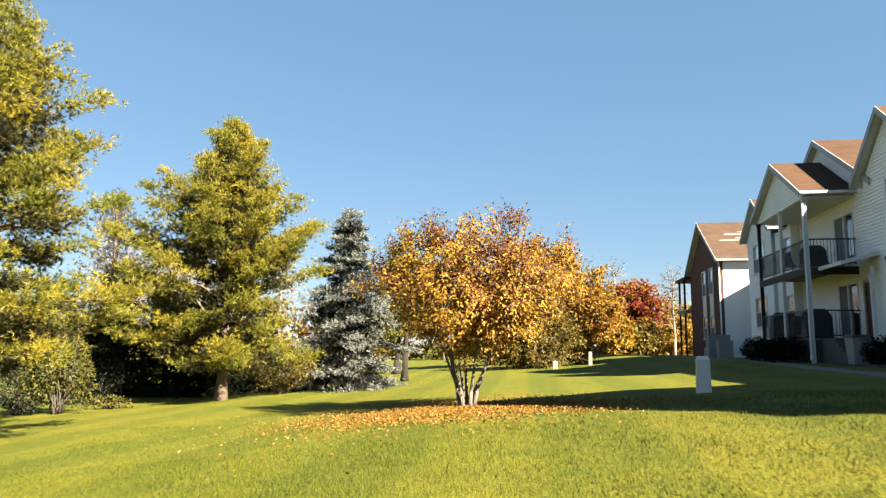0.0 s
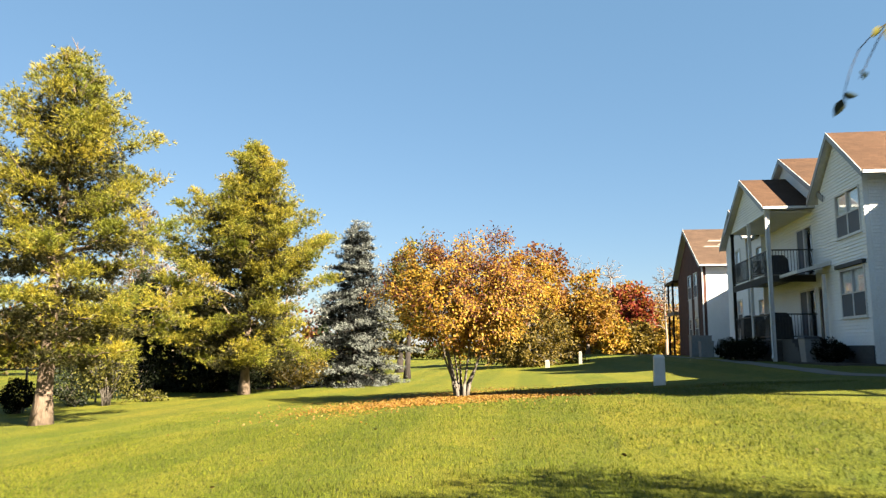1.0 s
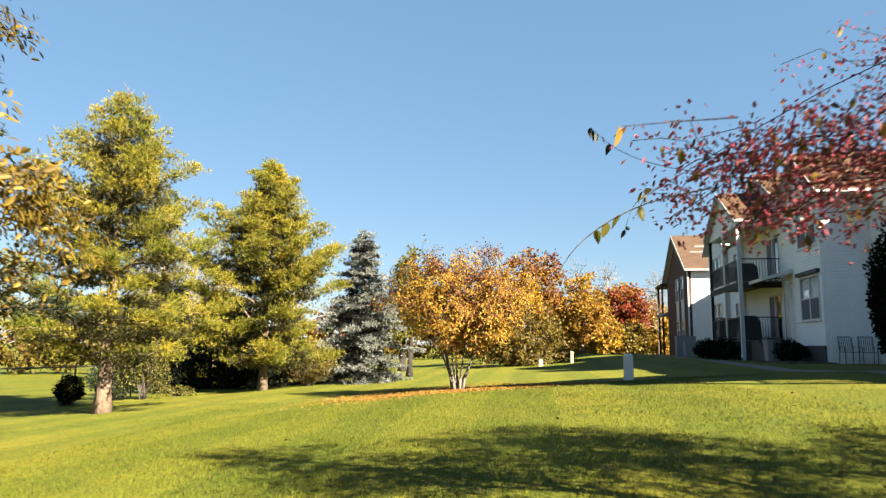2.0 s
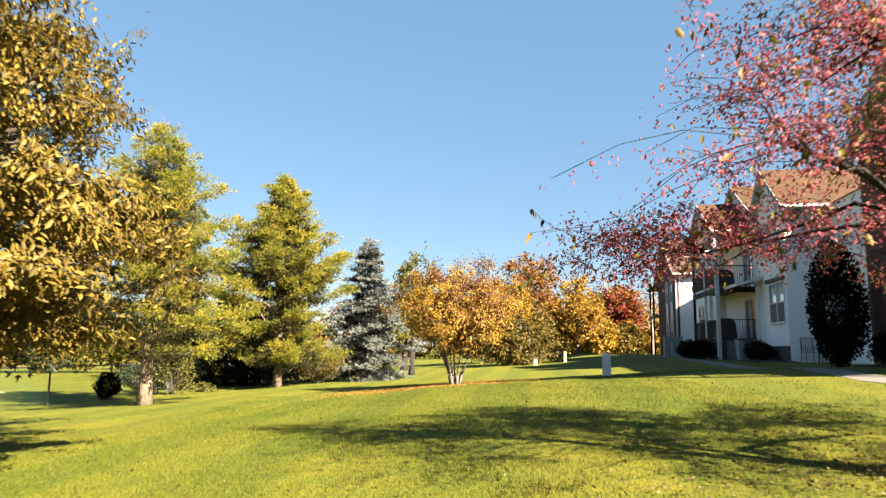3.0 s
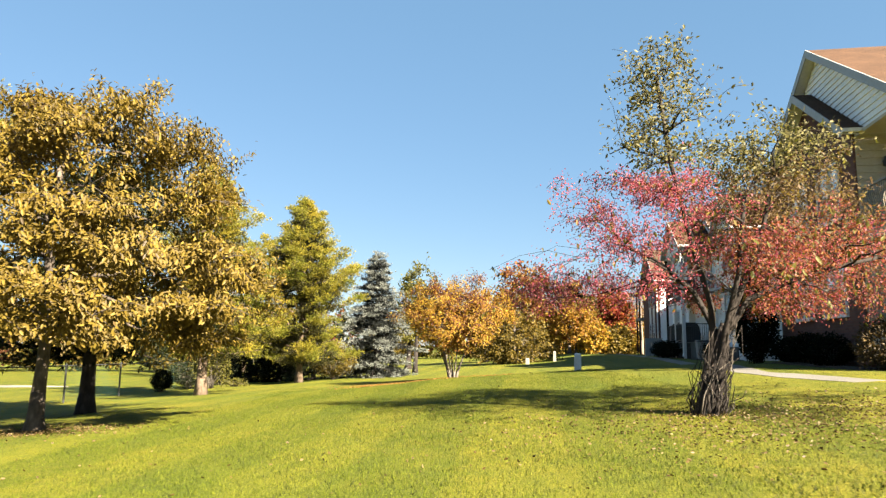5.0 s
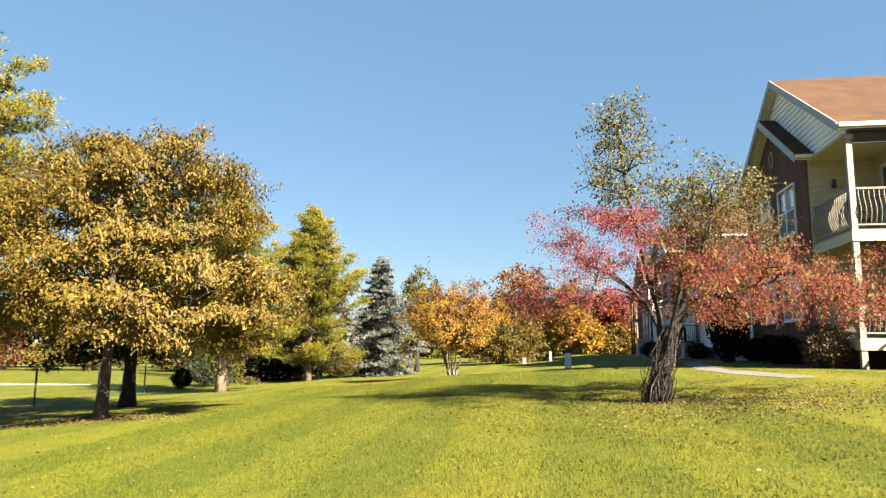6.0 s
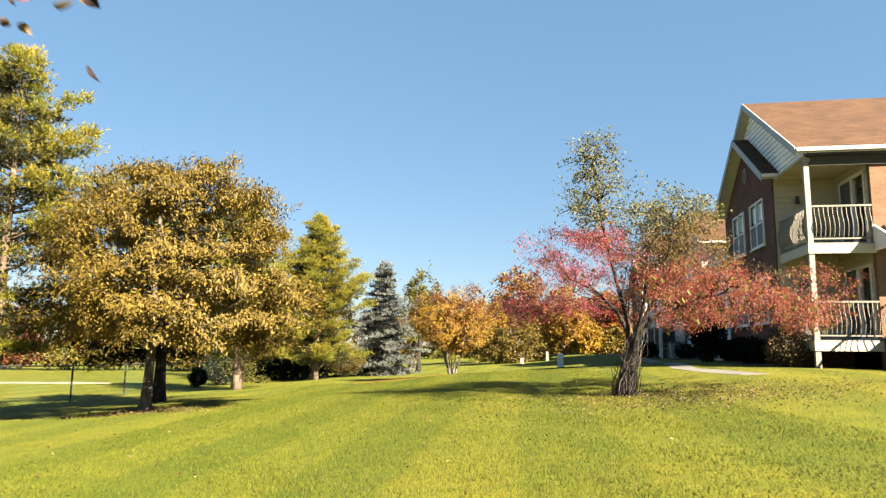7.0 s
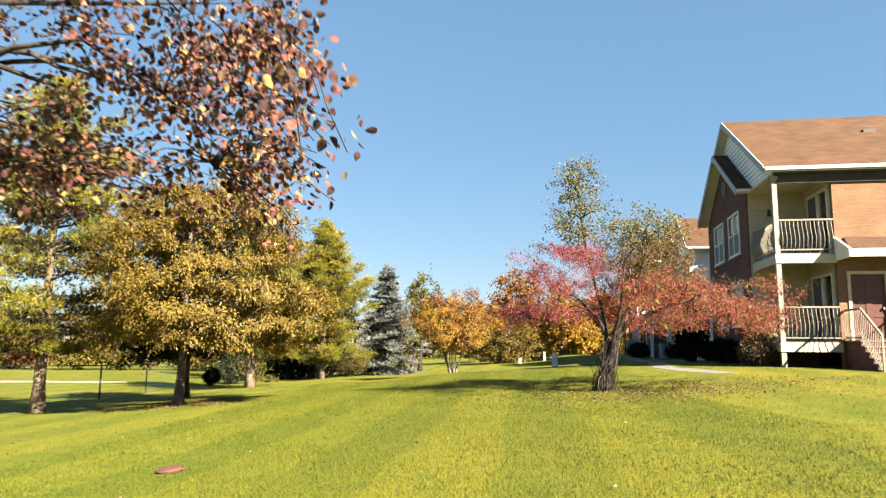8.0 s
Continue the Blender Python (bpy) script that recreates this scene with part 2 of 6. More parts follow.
# Dark copy of SPRUCE; the shade between its boughs is put into it.
INNERSPRUCE = foliage("shade_dark_spruce_needles", [(0.0, (0.00565, 0.00734, 0.00621)), (1.0, (0.0198, 0.0232, 0.0212))], 0.1)
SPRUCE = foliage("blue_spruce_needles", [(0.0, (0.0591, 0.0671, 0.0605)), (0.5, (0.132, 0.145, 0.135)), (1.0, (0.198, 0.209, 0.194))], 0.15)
AMBER = foliage("amber_leaves", [(0.0, (0.177, 0.0725, 0.0138)), (0.2, (0.255, 0.13, 0.0158)), (0.55, (0.304, 0.19, 0.0197)), (1.0, (0.339, 0.243, 0.0336))], 0.55)
RUSSET = foliage("russet_leaves", [(0.0, (0.0565, 0.017, 0.017)), (0.5, (0.102, 0.0341, 0.017)), (1.0, (0.156, 0.0681, 0.017))], 0.5)
GOLD = foliage("old_gold_leaves", [(0.0, (0.0613, 0.0419, 0.007)), (0.35, (0.102, 0.0701, 0.0107)), (0.7, (0.144, 0.0996, 0.0142)), (1.0, (0.177, 0.129, 0.0207))], 0.45)
DARKBROWN = foliage("dark_brown_leaves", [(0.0, (0.0164, 0.0103, 0.00421)), (0.6, (0.0421, 0.0271, 0.00936)), (1.0, (0.0796, 0.0515, 0.0164))], 0.15)
OLIVE = foliage("olive_leaves", [(0.0, (0.0329, 0.0286, 0.00563)), (0.4, (0.0791, 0.0605, 0.00846)), (0.75, (0.131, 0.0888, 0.0112)), (1.0, (0.164, 0.121, 0.0226))], 0.45)
YELLOWGREEN = foliage("yellow_green_leaves", [(0.0, (0.0341, 0.0367, 0.00565)), (0.5, (0.085, 0.0821, 0.0113)), (1.0, (0.142, 0.125, 0.0283))], 0.5)
SAGE = foliage("faded_sage_leaves", [(0.0, (0.046, 0.0421, 0.0153)), (0.5, (0.0956, 0.088, 0.0324)), (1.0, (0.161, 0.142, 0.0571))], 0.45)
EMBER = foliage("ember_red_leaves", [(0.0, (0.124, 0.0263, 0.0135)), (0.5, (0.203, 0.0526, 0.0194)), (1.0, (0.256, 0.113, 0.0308))], 0.5)
MAROON = foliage("maroon_leaves", [(0.0, (0.0791, 0.0092, 0.00734)), (0.5, (0.15, 0.0185, 0.0111)), (1.0, (0.206, 0.0477, 0.0147))], 0.45)
ORANGE = foliage("orange_leaves", [(0.0, (0.106, 0.0426, 0.0102)), (0.5, (0.184, 0.0851, 0.0102)), (1.0, (0.24, 0.149, 0.0204))], 0.5)
PLUM = foliage("plum_red_leaves", [(0.0, (0.0172, 0.0163, 0.0178)), (0.4, (0.0643, 0.0345, 0.0375)), (0.75, (0.189, 0.0748, 0.0665)), (1.0, (0.292, 0.22, 0.0885))], 0.4, 0.7, 0.12, 40.0)
PINKLEAF = foliage("pink_red_leaves", [(0.0, (0.161, 0.0289, 0.0459)), (0.5, (0.241, 0.0517, 0.0749)), (1.0, (0.299, 0.111, 0.122))], 0.5)
TANLEAF = foliage("tan_withered_leaves", [(0.0, (0.0516, 0.0301, 0.0151)), (0.5, (0.0994, 0.0603, 0.0293)), (1.0, (0.155, 0.108, 0.0516))], 0.45)
PALEBARK = surface("pale_twig_bark", [(0.3, (0.108, 0.082, 0.0665)), (0.7, (0.184, 0.144, 0.119))], 8, 5, 0.9, 0.4, 0.01)
BERRY = foliage("crimson_fruit", [(0.0, (0.155, 0.0117, 0.0234)), (1.0, (0.262, 0.0398, 0.0562))], 0.1, 0.35, 0.4)
# Near-black: deep shade is put into this evergreen colour.
SHADELEAF = foliage("shade_dark_evergreen_leaves", [(0.0, (0.0017, 0.00283, 0.00142)), (0.5, (0.00367, 0.00565, 0.00255)), (1.0, (0.0085, 0.0113, 0.00453))], 0.15, 0.8, 0.05)
GRASS = striped(foliage("grass_blades", [(0.0, (0.0335, 0.0445, 0.00246)), (0.5, (0.0674, 0.0824, 0.00494)), (0.9, (0.108, 0.121, 0.00944)), (1.0, (0.141, 0.149, 0.0205))], 0.3, 0.6, 0.15))
LITTER = foliage("fallen_leaves", [(0.0, (0.0877, 0.0356, 0.00567)), (0.5, (0.142, 0.0715, 0.0099)), (1.0, (0.175, 0.107, 0.0184))], 0.15)
DRYLITTER = foliage("dry_fallen_leaves", [(0.0, (0.0337, 0.0193, 0.0068)), (0.5, (0.0673, 0.0433, 0.0136)), (1.0, (0.096, 0.0698, 0.0273))], 0.15)


# ---- building blocks ----
class Geo:
    """Vertices and faces of one mesh in the making."""

    def __init__(self):
        self.v, self.f = [], []

    def add(self, verts, faces):
        k = len(self.v)
        self.v += [tuple(p) for p in verts]
        self.f += [tuple(i + k for i in f) for f in faces]
        return self

    def hexa(self, p):
        return self.add(p, [(3, 2, 1, 0), (4, 5, 6, 7), (0, 1, 5, 4), (1, 2, 6, 5), (2, 3, 7, 6), (3, 0, 4, 7)])

    def box(self, x0, x1, y0, y1, z0, z1):
        return self.hexa([(x0, y0, z0), (x1, y0, z0), (x1, y1, z0), (x0, y1, z0), (x0, y0, z1), (x1, y0, z1), (x1, y1, z1), (x0, y1, z1)])

    def beam(self, a, b, w, h):
        """A bar of w by h from a to b, h upwards."""
        a, b = Vector(a), Vector(b)
        d = (b - a).normalized()
        s = d.cross(Vector((0, 0, 1)))
        s = (s if s.length > 1e-4 else Vector((1, 0, 0))).normalized()
        u = s.cross(d)
        s, u = s * w / 2, u * h / 2
        return self.hexa([a - s - u, a + s - u, b + s - u, b - s - u, a - s + u, a + s + u, b + s + u, b - s + u])

    def tube(self, pts, radii, sides=6):
        pts = [Vector(p) for p in pts]
        k, n = len(self.v), len(pts)
        for i, p in enumerate(pts):
            d = (pts[min(i + 1, n - 1)] - pts[max(i - 1, 0)]).normalized()
            s = d.cross(Vector((0.31, 0.95, 0.05))).normalized()
            t = s.cross(d)
            for j in range(sides):
                a = 2 * math.pi * j / sides
                self.v.append(tuple(p + (s * math.cos(a) + t * math.sin(a)) * radii[i]))
        for i in range(n - 1):
            for j in range(sides):
                q = (j + 1) % sides
                self.f.append((k + i * sides + j, k + i * sides + q, k + (i + 1) * sides + q, k + (i + 1) * sides + j))
        self.f.append(tuple(k + j for j in reversed(range(sides))))
        self.f.append(tuple(k + (n - 1) * sides + j for j in range(sides)))
        return self


def part(name, geo, mat, parent=None, label="", smooth=False):
    me = bpy.data.meshes.new(name)
    me.from_pydata(geo.v, [], geo.f)
    me.materials.append(mat)
    if mat is GLASS:
        bm = bmesh.new()
        bm.from_mesh(me)
        bmesh.ops.recalc_face_normals(bm, faces=bm.faces)
        bm.to_mesh(me)
        bm.free()
    if smooth:
        me.shade_smooth()
    ob = new(name, me)
    ob.parent = parent
    return tagged(ob, label)


def sheet(name, verts, faces, mat, parent=None, label=""):
    """One mesh of many small alike faces, from arrays."""
    verts, faces = np.asarray(verts, np.float32), np.asarray(faces, np.int32)
    me = bpy.data.meshes.new(name)
    me.vertices.add(len(verts))
    me.vertices.foreach_set("co", verts.ravel())
    me.loops.add(faces.size)
    me.loops.foreach_set("vertex_index", faces.ravel())
    me.polygons.add(len(faces))
    me.polygons.foreach_set("loop_start", np.arange(0, faces.size, faces.shape[1], dtype=np.int32))
    me.update(calc_edges=True)
    me.materials.append(mat)
    ob = new(name, me)
    ob.parent = parent
    return tagged(ob, label)


def thing(name, m, label, category, group="", kind=""):
    ob = new(name)
    ob.matrix_basis = m
    ob.empty_display_size = 0.2
    return tagged(ob, label, category, group, kind)


def unit(a):
    return a / np.maximum(np.linalg.norm(a, axis=-1, keepdims=True), 1e-9)


# ---- ground ----
GX = np.array([-500, -60, -30, -16, -12, -9, -6.6, -3.2, 0.5, 4, 8, 11, 20, 500.0])
GZ = np.array([-0.1, -0.1, -0.1, -0.08, 0.06, 0.24, 0.47, 0.54, 0.86, 1.09, 1.38, 1.48, 1.5, 1.5])


def ground(x, y):
    x, y = np.asarray(x, float), np.asarray(y, float)
    z = sum(np.interp(x + d, GX, GZ) for d in (-1.2, -0.4, 0.4, 1.2)) / 4
    fall = 0.017 * np.clip(y, 0, 34)
    swell = np.interp(y, [-9, -2, 3, 8, 15, 22], [0, 0.05, 0.17, 0.28, 0.0, 0.0]) * np.interp(x, [-6, 0], [0, 1])
    fall = (fall - swell) * np.interp(x, [-16, -9, 8, 13], [0.5, 1, 1, 0.15])
    far = np.interp(np.hypot(x, y), [60, 110], [0, 1])
    near = np.clip((40 - abs(x)) / 8, 0, 1) * np.clip((64 - y) / 8, 0, 1)
    roll = 0.014 * np.sin(x * 1.3 + np.sin(y * 0.7)) * np.sin(y * 1.1 + 0.6 * x) + 0.006 * np.sin(x * 3.1 + y * 2.3)
    fall = fall + 0.07 * np.exp(-(((x - 4.0) / 2.5) ** 2) - ((y + 3.9) / 4.0) ** 2)
    return (z - fall) * (1 - far) + 0.1 * far + near * roll


def gz(x, y):
    return float(ground(x, y))


def build_ground():
    xs = np.unique(np.r_[-900, -500, -300, -200, -140, -100, -80, np.arange(-64, 64, 2.0), np.arange(-16, 16, 0.5), 64, 80, 100, 140, 200, 300, 500, 900])
    ys = np.unique(np.r_[-200, -120, -80, np.arange(-60, 100, 2.0), np.arange(-26, 44, 0.5), 110, 140, 200, 300, 500, 900, 1800])
    X, Y = np.meshgrid(xs, ys)
    Z = ground(X, Y)
    n, k = len(xs), np.arange(len(xs) * (len(ys) - 1))
    k = k[(k % n) != n - 1]
    ob = sheet("ground", np.stack([X, Y, Z], -1).reshape(-1, 3), np.stack([k, k + 1, k + n + 1, k + n], -1), LAWN)
    ob.data.shade_smooth()
    tagged(ob, "sunlit mown green lawn falling gently to one side", "lawn", kind="structure")


build_ground()


# ---- buildings: u runs into them from the lawn, v along their lawn fronts ----
TURN = -9.0


def along(u, v, z=0.0):
    """World place of a building place."""
    c, s = math.cos(radians(TURN)), math.sin(radians(TURN))
    return (u * c - v * s, u * s + v * c, z)


class Wall:
    """An upright wall in the plane u = at or v = at, facing the lawn or the camera's side; a is the way along it."""

    def __init__(self, axis, at, a0, a1, z0, z1, holes=(), gable=None):
        self.axis, self.at, self.a0, self.a1, self.z0, self.z1, self.holes, self.gable = axis, at, a0, a1, z0, z1, list(holes), gable

    def p(self, a, z, off):
        return (self.at - off, a, z) if self.axis == "u" else (a, self.at - off, z)

    def slab(self, geo, a0, a1, z0, z1, o0, o1):
        P = self.p
        geo.hexa([P(a0, z0, o0), P(a1, z0, o0), P(a1, z0, o1), P(a0, z0, o1), P(a0, z1, o0), P(a1, z1, o0), P(a1, z1, o1), P(a0, z1, o1)])

    def spans(self, z):
        lo, hi = self.a0, self.a1
        if self.gable and z > self.z1:
            mid, top = self.gable
            f = (z - self.z1) / (top - self.z1)
            lo, hi = lo + (mid - lo) * f, hi - (hi - mid) * f
        out = [(lo, hi)]
        for h0, h1, b, t in self.holes:
            if b <= z <= t:
                out = [q for s in out for q in ((s[0], min(s[1], h0)), (max(s[0], h1), s[1])) if q[1] - q[0] > 0.01]
        return out

    def body(self, geo, thick=0.16):
        """One joined shell with the openings cut through it."""
        A = sorted({self.a0, self.a1, *(x for h in self.holes for x in h[:2])})
        Z = sorted({self.z0, self.z1, *(min(max(z, self.z0), self.z1) for h in self.holes for z in h[2:])})
        n = len(Z)
        k = len(geo.v)
        for o in (0.0, -thick):
            geo.v += [self.p(a, z, o) for a in A for z in Z]
        back = len(A) * n
        at = lambda i, j, o=0: k + o * back + i * n + j

        def solid(i, j):
            if not (0 <= i < len(A) - 1 and 0 <= j < n - 1):
                return False
            a, z = (A[i] + A[i + 1]) / 2, (Z[j] + Z[j + 1]) / 2
            return not any(h[0] < a < h[1] and h[2] < z < h[3] for h in self.holes)

        for i in range(len(A) - 1):
            for j in range(n - 1):
                if not solid(i, j):
                    continue
                geo.f.append((at(i, j), at(i + 1, j), at(i + 1, j + 1), at(i, j + 1)))
                geo.f.append((at(i, j + 1, 1), at(i + 1, j + 1, 1), at(i + 1, j, 1), at(i, j, 1)))
                for di, dj, e in ((-1, 0, (0, 0, 0, 1)), (1, 0, (1, 0, 1, 1)), (0, -1, (0, 0, 1, 0)), (0, 1, (0, 1, 1, 1))):
                    if not solid(i + di, j + dj):
                        geo.f.append((at(i + e[0], j + e[1]), at(i + e[2], j + e[3]), at(i + e[2], j + e[3], 1), at(i + e[0], j + e[1], 1)))
        if self.gable:
            mid, top = self.gable
            f, b = len(geo.v), len(geo.v) + 1
            geo.v += [self.p(mid, top, 0.0), self.p(mid, top, -thick)]
            m = len(A) - 1
            geo.f += [(*(at(i, n - 1) for i in range(m + 1)), f), (*(at(i, n - 1, 1) for i in reversed(range(m + 1))), b)]
            geo.f += [(at(0, n - 1), f, b, at(0, n - 1, 1)), (at(m, n - 1), at(m, n - 1, 1), b, f)]
        return geo

    def boards(self, lap, proud=0.035):
        """The same clapboards, each a piece of its own."""
        z, top = self.z0, (self.gable[1] - 0.05 if self.gable else self.z1)
        while z < top - 0.01:
            t = min(z + lap, top)
            for s0, s1 in self.spans((z + t) / 2):
                P = self.p
                yield Geo().add([P(s0, z, 0.003), P(s1, z, 0.003), P(s1, z, proud), P(s0, z, proud), P(s0, t, 0.003), P(s1, t, 0.003)], [(0, 1, 2, 3), (3, 2, 5, 4), (0, 3, 4), (1, 5, 2), (0, 4, 5, 1)])
            z += lap

    def laps(self, geo, lap=0.125, proud=0.03):
        """Clapboards, each leaning out at its foot."""
        z, top = self.z0, (self.gable[1] - 0.05 if self.gable else self.z1)
        while z < top - 0.01:
            t = min(z + lap, top)
            for s0, s1 in self.spans((z + t) / 2):
                P = self.p
                geo.add([P(s0, z, 0.003), P(s1, z, 0.003), P(s1, z, proud), P(s0, z, proud), P(s0, t, 0.003), P(s1, t, 0.003)], [(0, 1, 2, 3), (3, 2, 5, 4), (0, 3, 4), (1, 5, 2)])
            z += lap
        return geo


def extrude(outline, a, b, axis):
    """A solid of an upright outline, drawn out from a to b along u or v."""
    P = (lambda q, o: (o, q[0], q[1])) if axis == "u" else (lambda q, o: (q[0], o, q[1]))
    n = len(outline)
    return Geo().add([P(q, o) for o in (a, b) for q in outline], [tuple(range(n)), tuple(range(2 * n - 1, n - 1, -1))] + [(i, (i + 1) % n, n + (i + 1) % n, n + i) for i in range(n)])


def building(u, v, z, label):
    ob = thing("apartment_building", Matrix.Translation(along(u, v, z)) @ pose(0, 0, 0, 0, 0, TURN), label, "building")
    ob["foot"] = (u, v, z)
    return ob


def bpart(name, geo, mat, house, label="", parent=None, smooth=False):
    u, v, z = house["foot"]
    geo.v = [(p[0] - u, p[1] - v, p[2] - z) for p in geo.v]
    return part(name, geo, mat, parent or house, label, smooth)


def clad(house, wall, mat=None, name="wall", label="", lap=0.125):
    w = bpart(name, wall.body(Geo()), mat or SIDING, house, label)
    if lap > 0.16:
        for board in wall.boards(lap):
            bpart("board", board, mat, house, parent=w)
    elif mat in (None, SIDING, CREAM):
        bpart("siding", wall.laps(Geo(), lap), mat or SIDING, house, "horizontal lapped vinyl boards", w)
    return w


def window(house, wall, a0, a1, z0, z1, blind=0.5, casing=TRIM, panes=2):
    w = 0.07
    step, zm = (a1 - a0) / panes, (z0 + z1) / 2
    lights = [(a0 + i * step + 0.04 * (i > 0), a0 + (i + 1) * step - 0.04 * (i < panes - 1), b, t) for i in range(panes) for b, t in ((z0, zm - 0.025), (zm + 0.025, z1))]
    g = Wall(wall.axis, wall.at - 0.05, a0 - w, a1 + w, z0 - w, z1 + w, lights).body(Geo(), 0.14)
    f = bpart("window", g, casing, house, "white double-hung window frame")
    s = Geo()
    wall.slab(s, a0 - w - 0.02, a1 + w + 0.02, z0 - w - 0.04, z0 - w, 0.09, 0.0)
    bpart("sill", s, casing, house, parent=f)
    for i in range(panes):
        q = Geo()
        wall.slab(q, a0 + i * step + 0.04 * (i > 0), a0 + (i + 1) * step - 0.04 * (i < panes - 1), z0, z1, -0.03, -0.036)
        bpart("pane", q, GLASS, house, parent=f).visible_shadow = False
    q = Geo()
    wall.slab(q, a0, a1, z0, zm - 0.027, 0.028, 0.022)
    bpart("screen", q, SCREEN, house, "dark insect screen over the lower sash", f)
    if blind > 0:
        q = Geo()
        k = int((z1 - z0) * blind / 0.05)
        for i in range(k):
            zz = z1 - 0.05 * i
            wall.slab(q, a0 + 0.02, a1 - 0.02, zz - 0.046, zz, -0.045, -0.05)
        bpart("blind", q, BLIND, house, "white slatted blind, lowered behind the glass", f)
    return f


def slider(house, wall, a0, a1, z0, h=2.08, dark=TRIM, drawn=0.45):
    m = (a0 + a1) / 2
    g = Wall(wall.axis, wall.at - 0.04, a0 - 0.07, a1 + 0.07, z0, z0 + h + 0.07, [(a0, m - 0.05, z0 + 0.06, z0 + h), (m + 0.05, a1, z0 + 0.06, z0 + h)]).body(Geo(), 0.13)
    f = bpart("sliding_door", g, dark, house, "glazed sliding patio door")
    for b0, b1 in ((a0, m - 0.05), (m + 0.05, a1)):
        q = Geo()
        wall.slab(q, b0, b1, z0 + 0.06, z0 + h, -0.03, -0.036)
        bpart("pane", q, GLASS, house, parent=f).visible_shadow = False
    # Dark panel added over one leaf, so its glass looks dark.
    q = Geo()
    wall.slab(q, m + 0.05, a1, z0 + 0.06, z0 + h, 0.02, 0.012)
    bpart("screen", q, SCREEN, house, "dark panel added so that half the glass looks dark", f)
    q = Geo()
    for i in range(int((a1 - a0) * drawn / 0.09)):
        wall.slab(q, a0 + 0.09 * i, a0 + 0.09 * i + 0.08, z0 + 0.08, z0 + h - 0.05, -0.12, -0.13)
    bpart("curtain", q, BLIND, house, "pale vertical blind drawn half across", f)


def gable_roof(house, u0, u1, v0, v1, vr, ze, zr, mat=SHINGLE, gutter=(True, False), soffit=True, thick=0.14, rake=SHADETRIM):
    """A roof whose ridge runs into the building; its gable end stands at u0."""
    for k, (va, vb, name) in enumerate(((v0, vr, "roof"), (v1, vr, "roof"))):
        g = Geo()
        g.hexa([(u0, va, ze), (u1, va, ze), (u1, vb, zr), (u0, vb, zr), (u0, va, ze + thick), (u1, va, ze + thick), (u1, vb, zr + thick), (u0, vb, zr + thick)])
        r = bpart(name, g, mat, house, "pitched roof slope of brown shingles")
        q = Geo()
        q.hexa([(u0 + 0.002, va, ze - 0.03), (u1, va, ze - 0.03), (u1, vb, zr - 0.03), (u0 + 0.002, vb, zr - 0.03), (u0 + 0.002, va, ze - 0.004), (u1, va, ze - 0.004), (u1, vb, zr - 0.004), (u0 + 0.002, vb, zr - 0.004)])
        bpart("roof_lining", q, TRIM, house, "pale boarded underside", r)
        q = Geo()
        q.hexa([(u0 - 0.03, va, ze - 0.10), (u0 + 0.0, va, ze - 0.10), (u0 + 0.0, vb, zr - 0.10), (u0 - 0.03, vb, zr - 0.10), (u0 - 0.03, va, ze + thick + 0.01), (u0, va, ze + thick + 0.01), (u0, vb, zr + thick + 0.01), (u0 - 0.03, vb, zr + thick + 0.01)])
        bpart("rake_board", q, rake, house, "white sloping fascia board", r)
        if gutter[k]:
            s = -1 if va < vr else 1
            q = Geo()
            q.box(u0, u1, min(va, va + s * 0.11), max(va, va + s * 0.11), ze + 0.01, ze + 0.11)
            bpart("gutter", q, TRIM, house, "white rain gutter", r)


def railing(house, a, b, zf, mat, h=1.05, bowed=True, gap=0.115):
    """A balcony rail from a to b (u, v) over the floor zf: two rails and single balusters."""
    (ua, va), (ub, vb) = a, b
    g = Geo()
    g.beam((ua, va, zf + h), (ub, vb, zf + h), 0.05, 0.05)
    top = bpart("railing", g, mat, house, "iron balcony railing with bowed balusters")
    g = Geo()
    g.beam((ua, va, zf + 0.12), (ub, vb, zf + 0.12), 0.035, 0.04)
    bpart("bottom_rail", g, mat, house, parent=top)
    n = max(2, int(math.hypot(ub - ua, vb - va) / gap))
    out = Vector((vb - va, ua - ub, 0)).normalized() * (0.10 if bowed else 0.0)
    if out.x > 0.01 or (abs(out.x) < 0.01 and out.y > 0):
        out = -out
    z = zf - house["foot"][2]
    k = Geo()
    k.tube([(out.x * f, out.y * f, z + t) for t, f in ((0.12, 0.0), (0.22, 0.35), (0.38, 0.9), (0.52, 1.0), (0.68, 0.6), (0.82, 0.1), (h, 0.0))], [0.011] * 7, 4)
    me = part("baluster", k, mat, top, smooth=True)
    me.location = (ua + (ub - ua) * 0.5 / n - house["foot"][0], va + (vb - va) * 0.5 / n - house["foot"][1], 0)
    for i in range(1, n):
        o = new("baluster", me.data)
        o.parent = top
        o.location = (ua + (ub - ua) * (i + 0.5) / n - house["foot"][0], va + (vb - va) * (i + 0.5) / n - house["foot"][1], 0)


def post(house, u, v, z0, z1, w=0.13, mat=GREYTRIM, label="painted timber porch post"):
    g = Geo().box(u - w / 2, u + w / 2, v - w / 2, v + w / 2, z0, z1)
    g.box(u - w * 0.7, u + w * 0.7, v - w * 0.7, v + w * 0.7, z1 - 0.12, z1)
    bpart("post", g, mat, house, label)


